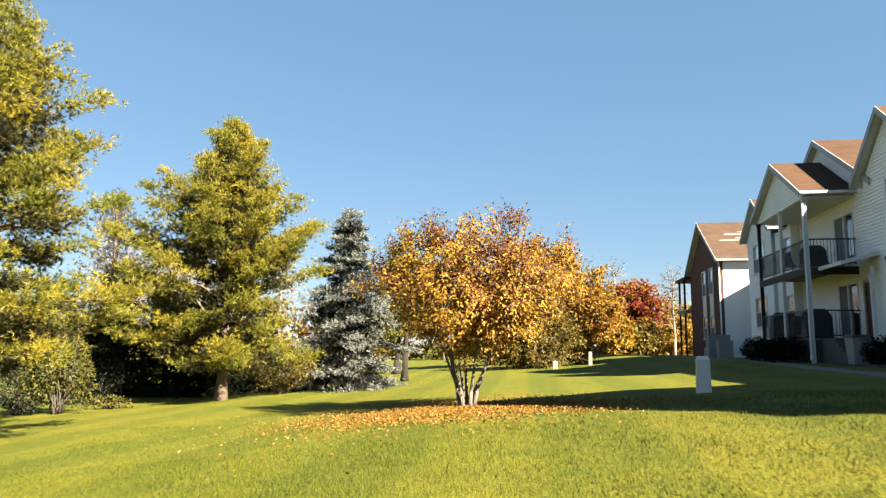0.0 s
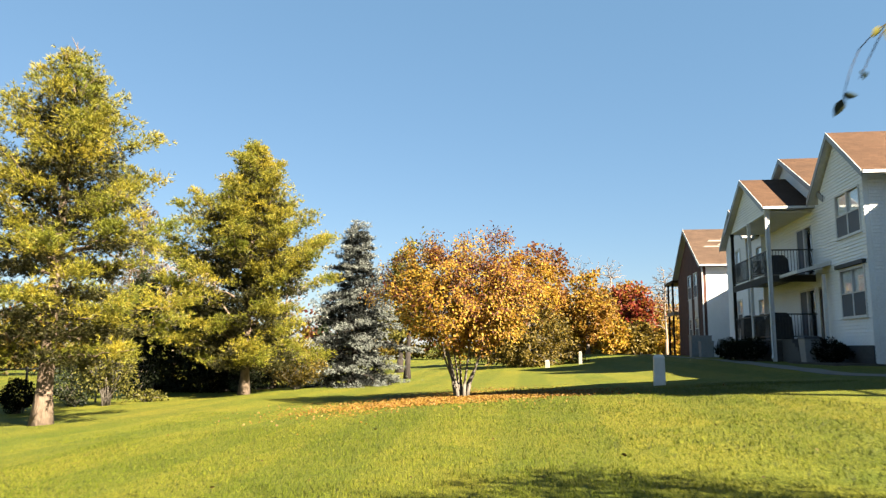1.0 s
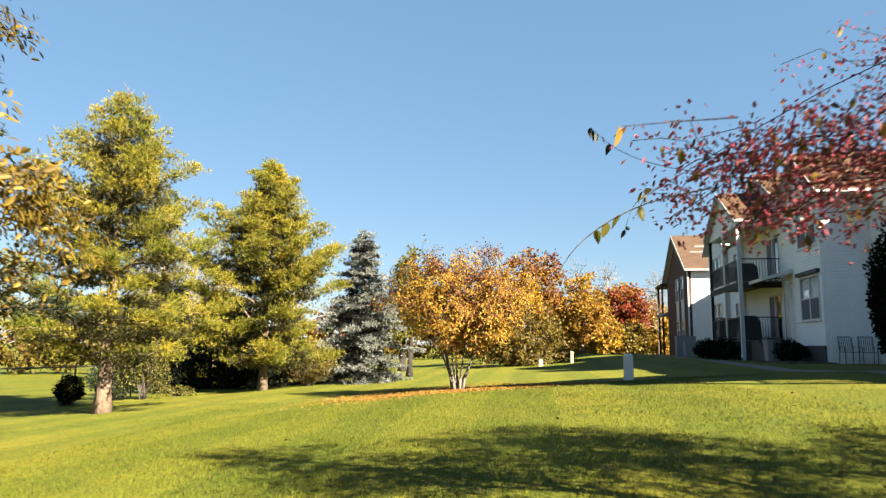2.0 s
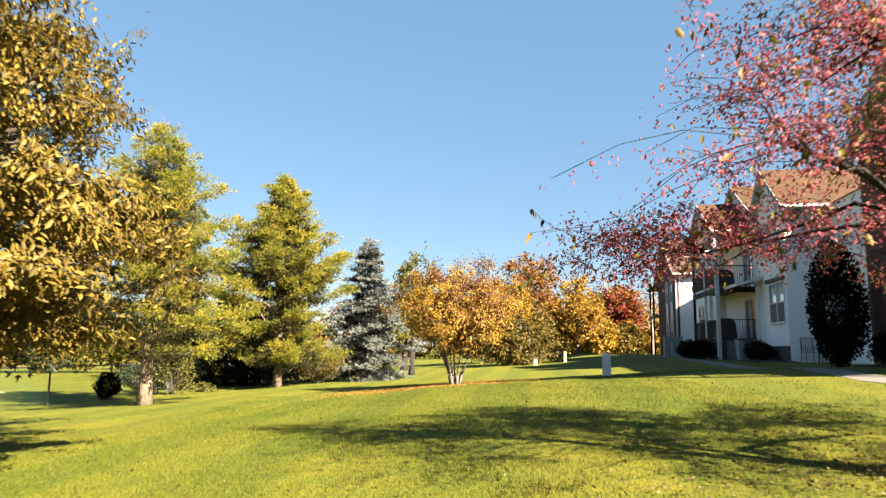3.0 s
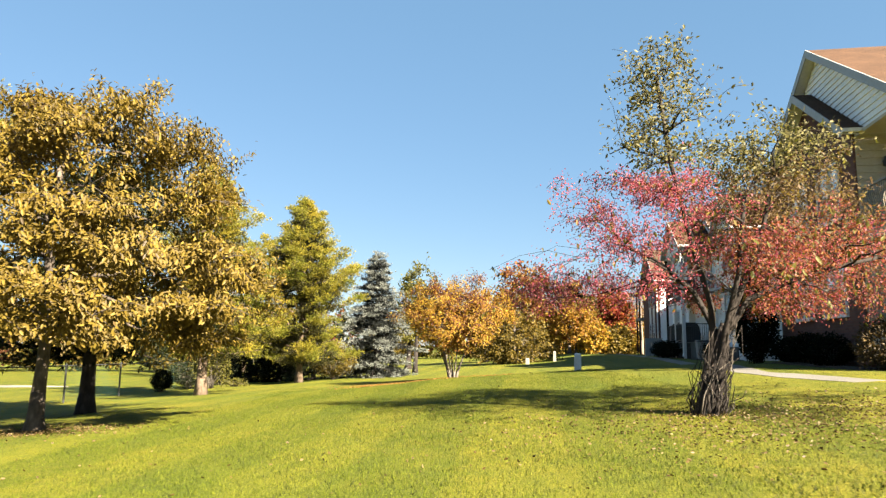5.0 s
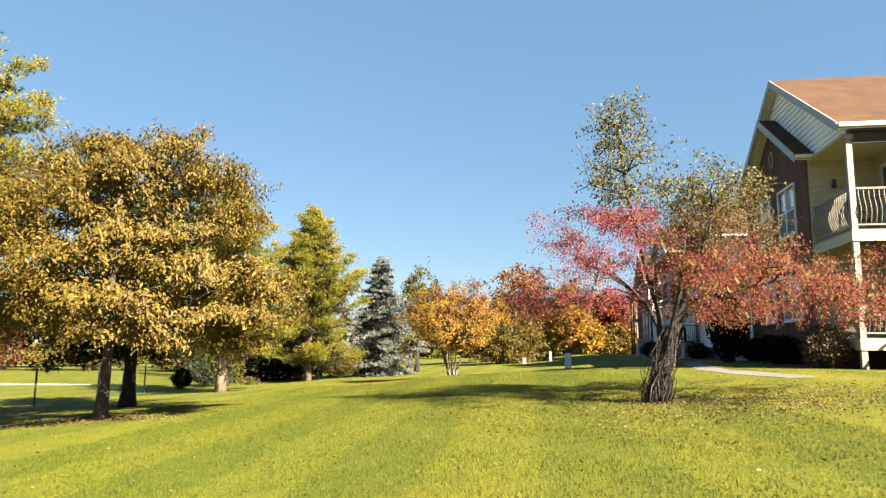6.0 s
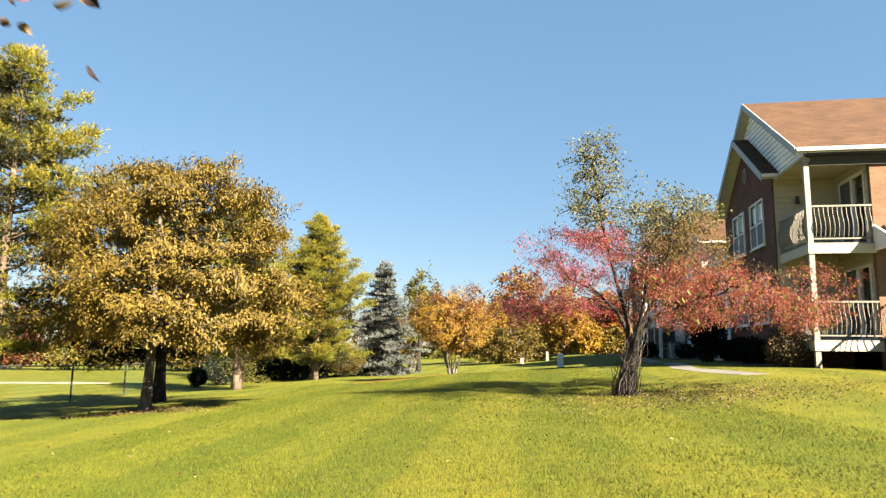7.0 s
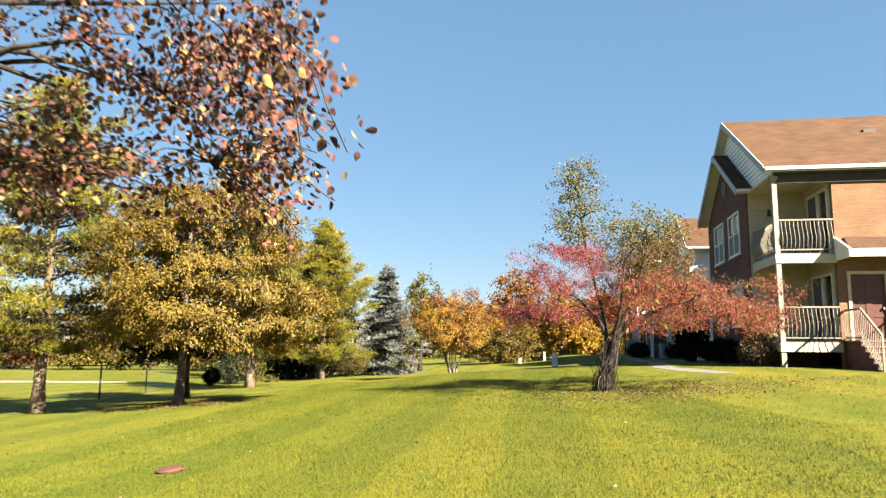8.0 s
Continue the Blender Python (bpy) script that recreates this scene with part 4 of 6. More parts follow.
def fence():
    ob = thing("fence", pose(-12.9, 6.4, 0), "green-coated chain-link fence with dark round posts", "fence")
    line = [(-40.0, 4.0), (-34.5, 4.6), (-29, 5.1), (-23.6, 5.6), (-18.2, 6.0), (-12.9, 6.4), (-12.9, 10.4), (-12.9, 14.4), (-12.9, 18.6), (-12.7, 22.6), (-12.2, 26.4)]
    rail, mesh = Geo(), Geo()
    for i, (x, y) in enumerate(line):
        z = gz(x, y)
        p = Geo().tube([(x + 12.9, y - 6.4, z - 0.2), (x + 12.9, y - 6.4, z + 1.30)], [0.033, 0.033], 8).tube([(x + 12.9, y - 6.4, z + 1.30), (x + 12.9, y - 6.4, z + 1.36)], [0.045, 0.012], 8)
        part("post", p, IRON, ob)
        if i:
            a, b = line[i - 1], (x, y)
            za, zb = gz(*a), z
            r = Geo().tube([(a[0] + 12.9, a[1] - 6.4, za + 1.27), (b[0] + 12.9, b[1] - 6.4, zb + 1.27)], [0.024, 0.024], 6)
            part("rail", r, IRON, ob)
            L = math.dist(a, b)
            n = int(L / 0.085)
            for k in range(-14, n):
                for s in (1, -1):
                    t0, t1 = (k / n, (k + 14) / n)
                    lo, hi = max(0, t0), min(1, t1)
                    if hi <= lo:
                        continue
                    f0, f1 = (lo - t0) / (t1 - t0), (hi - t0) / (t1 - t0)
                    if s < 0:
                        f0, f1 = 1 - f0, 1 - f1
                    P = lambda t, f: (a[0] + (b[0] - a[0]) * t + 12.9, a[1] + (b[1] - a[1]) * t - 6.4, za + (zb - za) * t + 0.04 + 1.2 * f)
                    mesh.tube([P(lo, f0), P(hi, f1)], [0.0016, 0.0016], 3)
    part("wire_mesh", mesh, surface("green_wire", [(0.3, (0.012, 0.04, 0.034)), (0.7, (0.025, 0.065, 0.055))], 20, 3, 0.5), ob, "diamond wire mesh")


def utility_box(x, y, w, d, h, label, mat=PEDESTAL):
    ob = thing("utility_pedestal", pose(x, y, gz(x, y), 0, 0, -12), label, "utility box")
    g = Geo().hexa([(-w * 0.56, -d * 0.56, -0.05), (w * 0.56, -d * 0.56, -0.05), (w * 0.56, d * 0.56, -0.05), (-w * 0.56, d * 0.56, -0.05), (-w / 2, -d / 2, h), (w / 2, -d / 2, h), (w / 2, d / 2, h), (-w / 2, d / 2, h)])
    body = part("body", g, mat, ob)
    b = body.modifiers.new("edge", "BEVEL")
    b.width, b.segments = 0.02, 2
    c = Geo().hexa([(-w * 0.53, -d * 0.53, h - 0.03), (w * 0.53, -d * 0.53, h - 0.03), (w * 0.53, d * 0.53, h - 0.03), (-w * 0.53, d * 0.53, h - 0.03), (-w * 0.36, -d * 0.36, h + 0.05), (w * 0.36, -d * 0.36, h + 0.05), (w * 0.36, d * 0.36, h + 0.05), (-w * 0.36, d * 0.36, h + 0.05)])
    part("cap", c, mat, ob)


def drain_lid():
    x, y = -2.81, -11.8
    ob = thing("drain_cover", pose(x, y, gz(x, y) + 0.03, 3, -4, 0), "rusty round drain cover lying in the grass", "drain cover")
    g = Geo()
    g.tube([(0, 0, -0.1), (0, 0, 0.0), (0, 0, 0.02)], [0.14, 0.14, 0.125], 24)
    lid = part("lid", g, RUST, ob)
    k = Geo()
    for i in range(-4, 5):
        r = math.sqrt(0.115**2 - (i * 0.026) ** 2)
        k.box(-r, r, i * 0.026 - 0.006, i * 0.026 + 0.006, 0.018, 0.03)
    part("rib", k, RUST, ob)
    k = Geo().tube([(0.15 * math.cos(a), 0.15 * math.sin(a), 0.0) for a in np.linspace(0, 2 * math.pi, 25)], [0.017] * 25, 5)
    part("rim", k, RUST, ob)


def cabinet(u, v, w, d, h, label):
    p = along(u, v)
    ob = thing("electrical_cabinet", pose(p[0], p[1], gz(p[0], p[1]), 0, 0, TURN), label, "utility box")
    b = part("body", Geo().box(-w / 2, w / 2, -d / 2, d / 2, -0.05, h), GREYMETAL, ob)
    m = b.modifiers.new("edge", "BEVEL")
    m.width, m.segments = 0.02, 2
    part("lid", Geo().box(-w / 2 - 0.03, w / 2 + 0.03, -d / 2 - 0.03, d / 2 + 0.03, h, h + 0.05), GREYMETAL, ob)
    for i in (-1, 1):
        part("door", Geo().box(i * w / 4 - w / 4 + 0.03, i * w / 4 + w / 4 - 0.03, -d / 2 - 0.02, -d / 2, 0.1, h - 0.08), GREYMETAL, ob)


def bin_can(u, v, label):
    p = along(u, v)
    ob = thing("refuse_bin", pose(p[0], p[1], gz(p[0], p[1]), 0, 0, TURN), label, "bin")
    g = Geo().hexa([(-0.24, -0.26, 0), (0.24, -0.26, 0), (0.24, 0.26, 0), (-0.24, 0.26, 0), (-0.3, -0.33, 0.92), (0.3, -0.33, 0.92), (0.3, 0.33, 0.92), (-0.3, 0.33, 0.92)])
    part("body", g, GREYMETAL, ob)
    part("lid", Geo().hexa([(-0.33, -0.36, 0.92), (0.33, -0.36, 0.92), (0.33, 0.36, 0.92), (-0.33, 0.36, 0.92), (-0.28, -0.3, 1.0), (0.28, -0.3, 1.0), (0.28, 0.3, 1.03), (-0.28, 0.3, 1.03)]), DARKCLOTH, ob)


def patio_chair(u, v, turn, z=None, label="dark metal patio chair against the white wall"):
    p = along(u, v)
    ob = thing("patio_chair", pose(p[0], p[1], gz(p[0], p[1]) if z is None else z, 0, 0, TURN + turn), label, "chair", "patio chairs")
    for i in (-0.24, 0.24):
        part("leg", Geo().tube([(i, -0.22, 0), (i, -0.2, 0.62), (i, 0.2, 0.64), (i, 0.26, 0)], [0.014] * 4, 6), IRON, ob)
        part("back_upright", Geo().tube([(i, 0.2, 0.42), (i, 0.3, 1.0)], [0.014, 0.014], 6), IRON, ob)
    g = Geo()
    for k in range(7):
        g.box(-0.24, 0.24, -0.22 + k * 0.065, -0.18 + k * 0.065, 0.42, 0.44)
    part("seat", g, IRON, ob)
    g = Geo()
    for k in range(7):
        g.tube([(-0.2 + k * 0.067, 0.21, 0.46), (-0.2 + k * 0.067, 0.3, 0.98)], [0.009, 0.009], 4)
    g.tube([(-0.24, 0.3, 1.0), (0.24, 0.3, 1.0)], [0.014, 0.014], 6)
    part("backrest", g, IRON, ob)


# Dark covered items, added to darken the porch deck.
def dark_covered_item(u, v, z, w, h):
    p = along(u, v, z)
    ob = thing("dark_covered_item", pose(*p, 0, 0, TURN), "dark covered item added to darken the porch deck", "grill", "covered things on the porch")
    g = Geo().hexa([(-w * 0.5, -0.3, 0.02), (w * 0.5, -0.3, 0.02), (w * 0.5, 0.3, 0.02), (-w * 0.5, 0.3, 0.02), (-w * 0.46, -0.27, h * 0.8), (w * 0.46, -0.27, h * 0.8), (w * 0.46, 0.27, h * 0.8), (-w * 0.46, 0.27, h * 0.8)])
    g.hexa([(-w * 0.46, -0.27, h * 0.8), (w * 0.46, -0.27, h * 0.8), (w * 0.46, 0.27, h * 0.8), (-w * 0.46, 0.27, h * 0.8), (-w * 0.3, -0.16, h), (w * 0.3, -0.16, h), (w * 0.3, 0.16, h), (-w * 0.3, 0.16, h)])
    c = part("cover", g, DARKCLOTH, ob)
    m = c.modifiers.new("edge", "BEVEL")
    m.width, m.segments = 0.04, 2
    for i in (-1, 1):
        part("wheel", Geo().tube([(i * w * 0.35 - 0.02, 0.3, 0.08), (i * w * 0.35 + 0.02, 0.3, 0.08)], [0.08, 0.08], 12), IRON, ob)


# Dark ground sheets: shade by the walls put into a mulch-like surface.
def dark_bed(name, u0, u1, v0, v1, label):
    g = Geo()
    n, m = 10, max(6, int((v1 - v0) / 0.5))
    for i in range(n + 1):
        for j in range(m + 1):
            u, v = u0 + (u1 - u0) * i / n, v0 + (v1 - v0) * j / m
            x, y, _ = along(u, v)
            e = min(i, n - i, j, m - j)
            g.v.append((x, y, gz(x, y) + (0.05 if e else -0.06) + 0.02 * math.sin(9 * u + 5 * v)))
    for i in range(n):
        for j in range(m):
            k = i * (m + 1) + j
            g.f.append((k, k + m + 1, k + m + 2, k + 1))
    tagged(part(name, g, SHADESOIL), label, "planting bed", kind="structure")


footpath()
gravel_track()
fence()
utility_box(5.75, 15.3, 0.27, 0.24, 0.74, "pale utility pedestal standing in the lawn")
utility_box(6.5, 40.0, 0.26, 0.26, 0.42, "low grey utility stub in the grass", GREYTRIM)
utility_box(8.75, 41.0, 0.20, 0.20, 0.75, "slim grey utility post before the far trees", GREYTRIM)
drain_lid()
dark_bed("ground_bed_near", 9.15, 10.0, 3.4, 11.6, "dark sheet for the shaded ground under the brick wall")
dark_bed("ground_bed_far", 9.3, 11.3, 20.5, 26.0, "dark mulch and shade bed by the white building")
cabinet(10.2, 45.0, 1.3, 0.8, 1.35, "grey electrical cabinet at the far building's corner")
cabinet(10.3, 43.8, 0.8, 0.8, 1.0, "small grey cooling unit on the ground")
bin_can(9.95, 24.5, "grey wheeled refuse bin beside the entrance steps")
patio_chair(11.75, 21.65, 4)
patio_chair(12.4, 21.65, -6)
for u, v, z, w, h in ((10.1, 28.4, 2.35, 1.0, 1.15), (10.3, 30.2, 2.35, 1.2, 0.95), (10.1, 32.2, 2.35, 1.1, 1.2), (10.2, 28.6, 5.05, 0.9, 0.95)):
    dark_covered_item(u, v, z, w, h)
for u, v, z, turn in ((10.6, 29.5, 5.05, 70), (10.3, 31.2, 5.05, 110), (11.0, 31.4, 2.35, 90)):
    patio_chair(u, v, turn, z, "dark metal patio chair on the porch deck")
patio_chair(10.9, 3.9, 75, 5.0, "dark metal patio chair on the balcony")


# ---- foliage and wood ----
def blades(pos, axis, length, width, rng, fold=0.25, face=None):
    """Leaves: each a small folded blade from pos along axis, far large ones a plain diamond."""
    n = len(pos)
    if length.mean() > 0.34:
        axis = unit(axis)
        side = unit(np.cross(axis, rng.normal(size=(n, 3)))) * width[:, None] * 0.5
        mid = pos + axis * length[:, None] * 0.5
        return np.stack([pos, mid + side, pos + axis * length[:, None], mid - side], 1).reshape(-1, 3), np.arange(4 * n).reshape(-1, 4)
    axis = unit(axis)
    side = unit(np.cross(axis, unit(rng.normal(size=(n, 3)) if face is None else face)))
    norm = np.cross(side, axis)
    L, W = length[:, None], width[:, None]
    lift = norm * W * fold
    q = [pos, pos + axis * L * 0.28 + side * W * 0.40 + lift * 0.8, pos + axis * L * 0.66 + side * W * 0.42 + lift * 0.8, pos + axis * L, pos + axis * L * 0.66 - side * W * 0.42 + lift * 0.8, pos + axis * L * 0.28 - side * W * 0.40 + lift * 0.8]
    k = 6 * np.arange(n)[:, None]
    return np.stack(q, 1).reshape(-1, 3), np.concatenate([k + [0, 1, 2, 3], k + [0, 3, 4, 5]], 1).reshape(-1, 4)


def broad_leaves(pos, axis, length, width, rng):
    """Rounded leaves with a folded midrib and a curled tip, seen from close by."""
    n = len(pos)
    axis = unit(axis)
    side = unit(np.cross(axis, unit(rng.normal(size=(n, 3)))))
    norm = np.cross(side, axis)
    L, W = length[:, None], width[:, None]
    fold, curl = rng.uniform(0.1, 0.5, (n, 1)), rng.uniform(-0.1, 0.35, (n, 1))
    at = lambda t, w: pos + axis * L * t + side * W * w + norm * (abs(w) * W * fold - L * curl * t * t)
    rim = [(0.10, 0.30), (0.32, 0.5), (0.58, 0.44), (0.80, 0.24)]
    q = [at(0, 0)] + [at(t, w) for t, w in rim] + [at(1, 0)] + [at(t, -w) for t, w in reversed(rim)]
    k = 10 * np.arange(n)[:, None]
    return np.stack(q, 1).reshape(-1, 3), np.concatenate([k + [0, 1, 2, 3, 4, 5], k + [0, 5, 6, 7, 8, 9]], 1).reshape(-1, 6)


def tufts(pos, axis, length, count, spread, width, rng):
    """Needle tufts: count thin blades fan out from each place round its axis."""
    n = len(pos)
    p = np.repeat(pos, count, 0)
    a = unit(np.repeat(unit(axis), count, 0) + rng.normal(size=(n * count, 3)) * spread)
    L = np.repeat(length, count)[:, None] * rng.uniform(0.6, 1.15, (n * count, 1))
    s = unit(np.cross(a, rng.normal(size=(n * count, 3)))) * width
    v = np.stack([p - s, p + s, p + a * L], 1).reshape(-1, 3)
    return v, np.arange(3 * n * count).reshape(-1, 3)


def bend(a, b, rise, rng, n=5, wob=0.04):
    """A bowed way from a to b."""
    a, b = np.asarray(a, float), np.asarray(b, float)
    t = np.linspace(0, 1, n)[:, None]
    d = np.linalg.norm(b - a)
    out = a + (b - a) * t + np.array([0, 0, 1]) * (4 * t * (1 - t)) * rise * d
    out[1:-1] += rng.normal(size=(n - 2, 3)) * wob * d
    return out


def nearest(points, radii, tip, hub, lean=0.9):
    d = np.linalg.norm(points - tip, axis=1) + lean * np.maximum(0, points[:, 2] - tip[2]) + 0.25 * np.linalg.norm(points - hub, axis=1)
    i = int(np.argmin(d))
    return points[i], radii[i]


def branching(rng, stems, tips, n1, n2, r0, rise=0.12, twig=0.006, geo=None):
    """Wood from stems (polylines) out to all tips, in three orders. Returns the mesh and the twigs as pairs of ends."""
    geo = geo or Geo()
    P, R = [], []
    for s in stems:
        s = np.asarray(s, float)
        k = np.linspace(0, len(s) - 1, 3 * len(s) - 2)
        s = np.stack([np.interp(k, np.arange(len(s)), s[:, i]) for i in range(3)], 1)
        rad = np.linspace(r0, r0 * 0.45, len(s))
        geo.tube(s, rad, 8)
        for q, w in zip(s[1:], rad[1:]):
            P.append(q), R.append(w)
    hub = np.mean([s[-1] for s in stems], 0)
    order = rng.permutation(len(tips))
    sets = [(tips[order[:n1]], 0.72, 0.5, 6), (tips[order[n1 : n1 + n2]], 0.9, 0.4, 5), (tips[order[n1 + n2 :]], 1.0, 0.35, 3)]
    twigs = []
    for level, (some, reach, thin, sides) in enumerate(sets):
        pts, rad = np.array(P), np.array(R)
        for tip in some:
            a, r = nearest(pts, rad, tip, hub)
            b = a + (tip - a) * reach
            way = bend(a, b, rise, rng, 5 if level < 2 else 4 if twig < 0.01 else 3)
            r1 = max(min(r * thin * 1.4, r0 * (0.36, 0.14, 0.05)[level]), twig)
            rr = np.linspace(r1, max(twig * 0.6, r1 * 0.35), len(way))
            geo.tube(way, rr, sides)
            for q, w in zip(way[1:], rr[1:]):
                P.append(q), R.append(w)
            if level:
                twigs.append((way[-3], way[-1]))
    return geo, np.array(twigs)


def on_twigs(rng, twigs, per, jitter):
    """Places along twigs and the twig's own way at each."""
    k = np.repeat(np.arange(len(twigs)), per)
    t = rng.uniform(0.05, 1.1, (len(k), 1))
    a, b = twigs[k, 0], twigs[k, 1]
    return a + (b - a) * t + rng.normal(size=(len(k), 3)) * jitter, unit(b - a)


def in_crown(rng, n, centre, radii, lumps=0.25, hollow=0.35, flat=0.0):
    """Places in a lumpy ellipsoid, more of them towards its outside."""
    d = unit(rng.normal(size=(n, 3)))
    ph = rng.uniform(0, 6, 6)
    bump = 1 + lumps * (np.sin(3.1 * d[:, 0] + ph[0] + 2.3 * d[:, 1]) * np.sin(2.7 * d[:, 2] + ph[1]) + 0.6 * np.sin(6 * d[:, 1] + ph[2]) * np.sin(5 * d[:, 0] + ph[3] + 4 * d[:, 2]))
    r = (hollow + (1 - hollow) * rng.uniform(0, 1, n) ** 0.6) * bump
    p = d * r[:, None]
    p[:, 2] = np.where(p[:, 2] < 0, p[:, 2] * (1 - flat), p[:, 2])
    return np.asarray(centre) + p * np.asarray(radii)


def flare(x, y, r, top, lean=(0, 0), n=7, swell=1.6):
    """A trunk's way and thickness from the ground up, widening at the roots."""
    h = np.linspace(0, 1, n)
    pts = [(lean[0] * t, lean[1] * t, -0.12 + (top + 0.12) * t) for t in h]
    return pts, [r * (1 + (swell - 1) * math.exp(-t * top / 0.25)) * (1 - 0.45 * t) for t in h]


def pine_tree(x, y, height, radius, clear, trunk, seed, label, category="pine tree", needles=PINE, bark=PINEBARK, inner=INNERNEEDLE, profile=((0, 0.8), (0.15, 1), (0.4, 0.9), (0.65, 0.62), (0.85, 0.36), (1, 0.06)), boughs=(4, 7), step=0.42, lift=1.0, droop=0.0, clump=0.32, gap=0.32, tuft=0.17, per=14, count=9, edge=0.42, lean=0.15, flat=0.6, wide=0.085):
    """A conifer: whorls of boughs on a tapered stem, each bough carrying plumes of needle tufts with gaps between them."""
    rng = np.random.default_rng(seed)
    tree = thing("pine_tree" if "pine" in category else "spruce_tree", pose(x, y, gz(x, y)), label, category)
    wood = Geo()
    pts, rad = flare(x, y, trunk, height * 0.97, (rng.normal() * lean, rng.normal() * lean), 12)
    rad = [max(0.015, trunk * (1 - p[2] / height) ** 0.8 * (1 + 0.5 * math.exp(-max(0, p[2]) / 0.25))) for p in pts]
    wood.tube(pts, rad, 10)
    at, to, size, out = [], [], [], []
    h = clear
    while h < height - 0.1:
        f = (h - clear) / (height - clear)
        full = radius * np.interp(f, *zip(*profile))
        turn = rng.uniform(0, 6.28)
        k = int(rng.integers(*boughs))
        for i in range(k):
            a = turn + 6.28 * i / k + rng.normal() * 0.25
            reach = full * rng.choice((0.62, 0.85, 1.0, 1.18)) * rng.uniform(0.88, 1.08) + 0.08
            up = lift * np.interp(f, [0, 0.3, 0.7, 1], [0.0, 0.15, 0.55, 1.5]) - droop * (1 - f) + rng.normal() * 0.06
            d = np.array([math.cos(a), math.sin(a), up])
            d = d / max(1.0, np.linalg.norm(d) * 0.85)
            side = np.array([-math.sin(a), math.cos(a), 0])
            base = np.array([pts[-1][0] * h / height, pts[-1][1] * h / height, h + rng.uniform(-0.12, 0.12)])
            bow = reach * (0.14 * lift - droop * 0.25)
            n = max(4, int(reach / 0.35) + 3)
            t = np.linspace(0, 1, n)[:, None]
            line = base + d * reach * t + np.array([0, 0, 1]) * (t**2) * bow
            line[1:] += rng.normal(size=(n - 1, 3)) * 0.02 * reach
            wood.tube(line, np.linspace(0.010 + 0.014 * reach, 0.005, n), 4)
            for s in np.arange(max(0.22, 0.30 / reach), 1.0001, gap * 0.55 / max(reach, 0.3)):
                s = min(1.0, s + rng.normal() * 0.03)
                spread = (0.42 * reach * (1.08 - s) + 0.10) * rng.uniform(-1, 1)
                c = base + d * reach * s + side * spread + np.array([0, 0, s * s * bow + rng.normal() * 0.05 - abs(spread) * droop * 0.5])
                at.append(c), to.append(d * 0.7 + side * np.sign(spread) * 0.4 + np.array([0, 0, 0.45 * lift - droop])), size.append(clump * rng.uniform(0.65, 1.2) * (1 - 0.35 * f)), out.append(s)
        h += step * rng.uniform(0.75, 1.3) * (1 - 0.4 * f)
    at, to, size, out = np.array(at), np.array(to), np.array(size), np.array(out)
    part("trunk", wood, bark, tree, smooth=True)
    q = np.repeat(np.arange(len(at)), per)
    off = rng.normal(size=(len(q), 3)) * (0.55, 0.55, 0.55 * flat)
    p = at[q] + off * size[q][:, None]
    way = unit(off) * 0.55 + to[q] * 0.8
    # Tufts deep or low in a plume take the dark inner colour, painting shade.
    lit_tuft = out[q] + 0.35 * off[:, 2] + rng.normal(size=len(q)) * 0.08 > edge
    for mat, m, c in ((needles, lit_tuft, count), (inner, ~lit_tuft, count)):
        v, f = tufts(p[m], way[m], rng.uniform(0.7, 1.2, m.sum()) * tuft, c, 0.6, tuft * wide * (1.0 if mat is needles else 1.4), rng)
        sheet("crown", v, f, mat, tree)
    return tree


def leafy_tree(x, y, seed, label, category, stems, tips, n1, n2, r0, leaf, per, size, aspect, droop, bark=GREYBARK, rise=0.12, jitter=0.06, twig=0.006, name="tree", second=None, share=0.0, swell=1.35, shape=blades, outward=0.0):
    """A broad-leaved tree: stems, three orders of branches out to the tips, and leaves along the twigs."""
    rng = np.random.default_rng(seed)
    tree = thing(name, pose(x, y, gz(x, y)), label, category)
    wood, twigs = branching(rng, stems, tips, n1, n2, r0, rise, twig)
    for s in stems:
        foot = [np.asarray(s[0]) - (0, 0, 0.1), np.asarray(s[0]) + (np.asarray(s[1]) - s[0]) * 0.35, np.asarray(s[1])]
        wood.tube(foot, [r0 * swell * 1.25, r0 * 1.08, r0 * 0.92], 9)
    part("trunk", wood, bark, tree, smooth=True)
    p, w = on_twigs(rng, twigs, per, jitter)
    n = len(p)
    axis = w * 0.5 + rng.normal(size=(n, 3)) * 0.7 + np.array([0, 0, -1]) * droop
    ln = size * rng.uniform(0.6, 1.2, n)
    pick = rng.uniform(size=n) < share * (0.2 + 1.6 * np.clip((p[:, 2] - p[:, 2].min()) / np.ptp(p[:, 2]), 0, 1) ** 1.5) * (0.25 + 1.5 * (np.sin(2.1 * p[:, 0] + 1.9 * p[:, 1] + 0.6) * np.sin(1.8 * p[:, 2] + 1.3 * p[:, 0]) > -0.1)) if second else np.zeros(n, bool)
    for mat, m in ((leaf, ~pick), (second, pick)):
        if m.any():
            more = {}
            if outward:
                away = unit(p[m] - p.mean(0) * (1, 1, 0.8)) + np.array([0, 0, 0.7])
                more["face"] = unit(away) * outward + unit(rng.normal(size=(m.sum(), 3))) * (1 - outward)
            v, f = shape(p[m], axis[m], ln[m], ln[m] * aspect, rng, **more)
            sheet("crown", v, f, mat, tree)
    return tree, twigs, rng


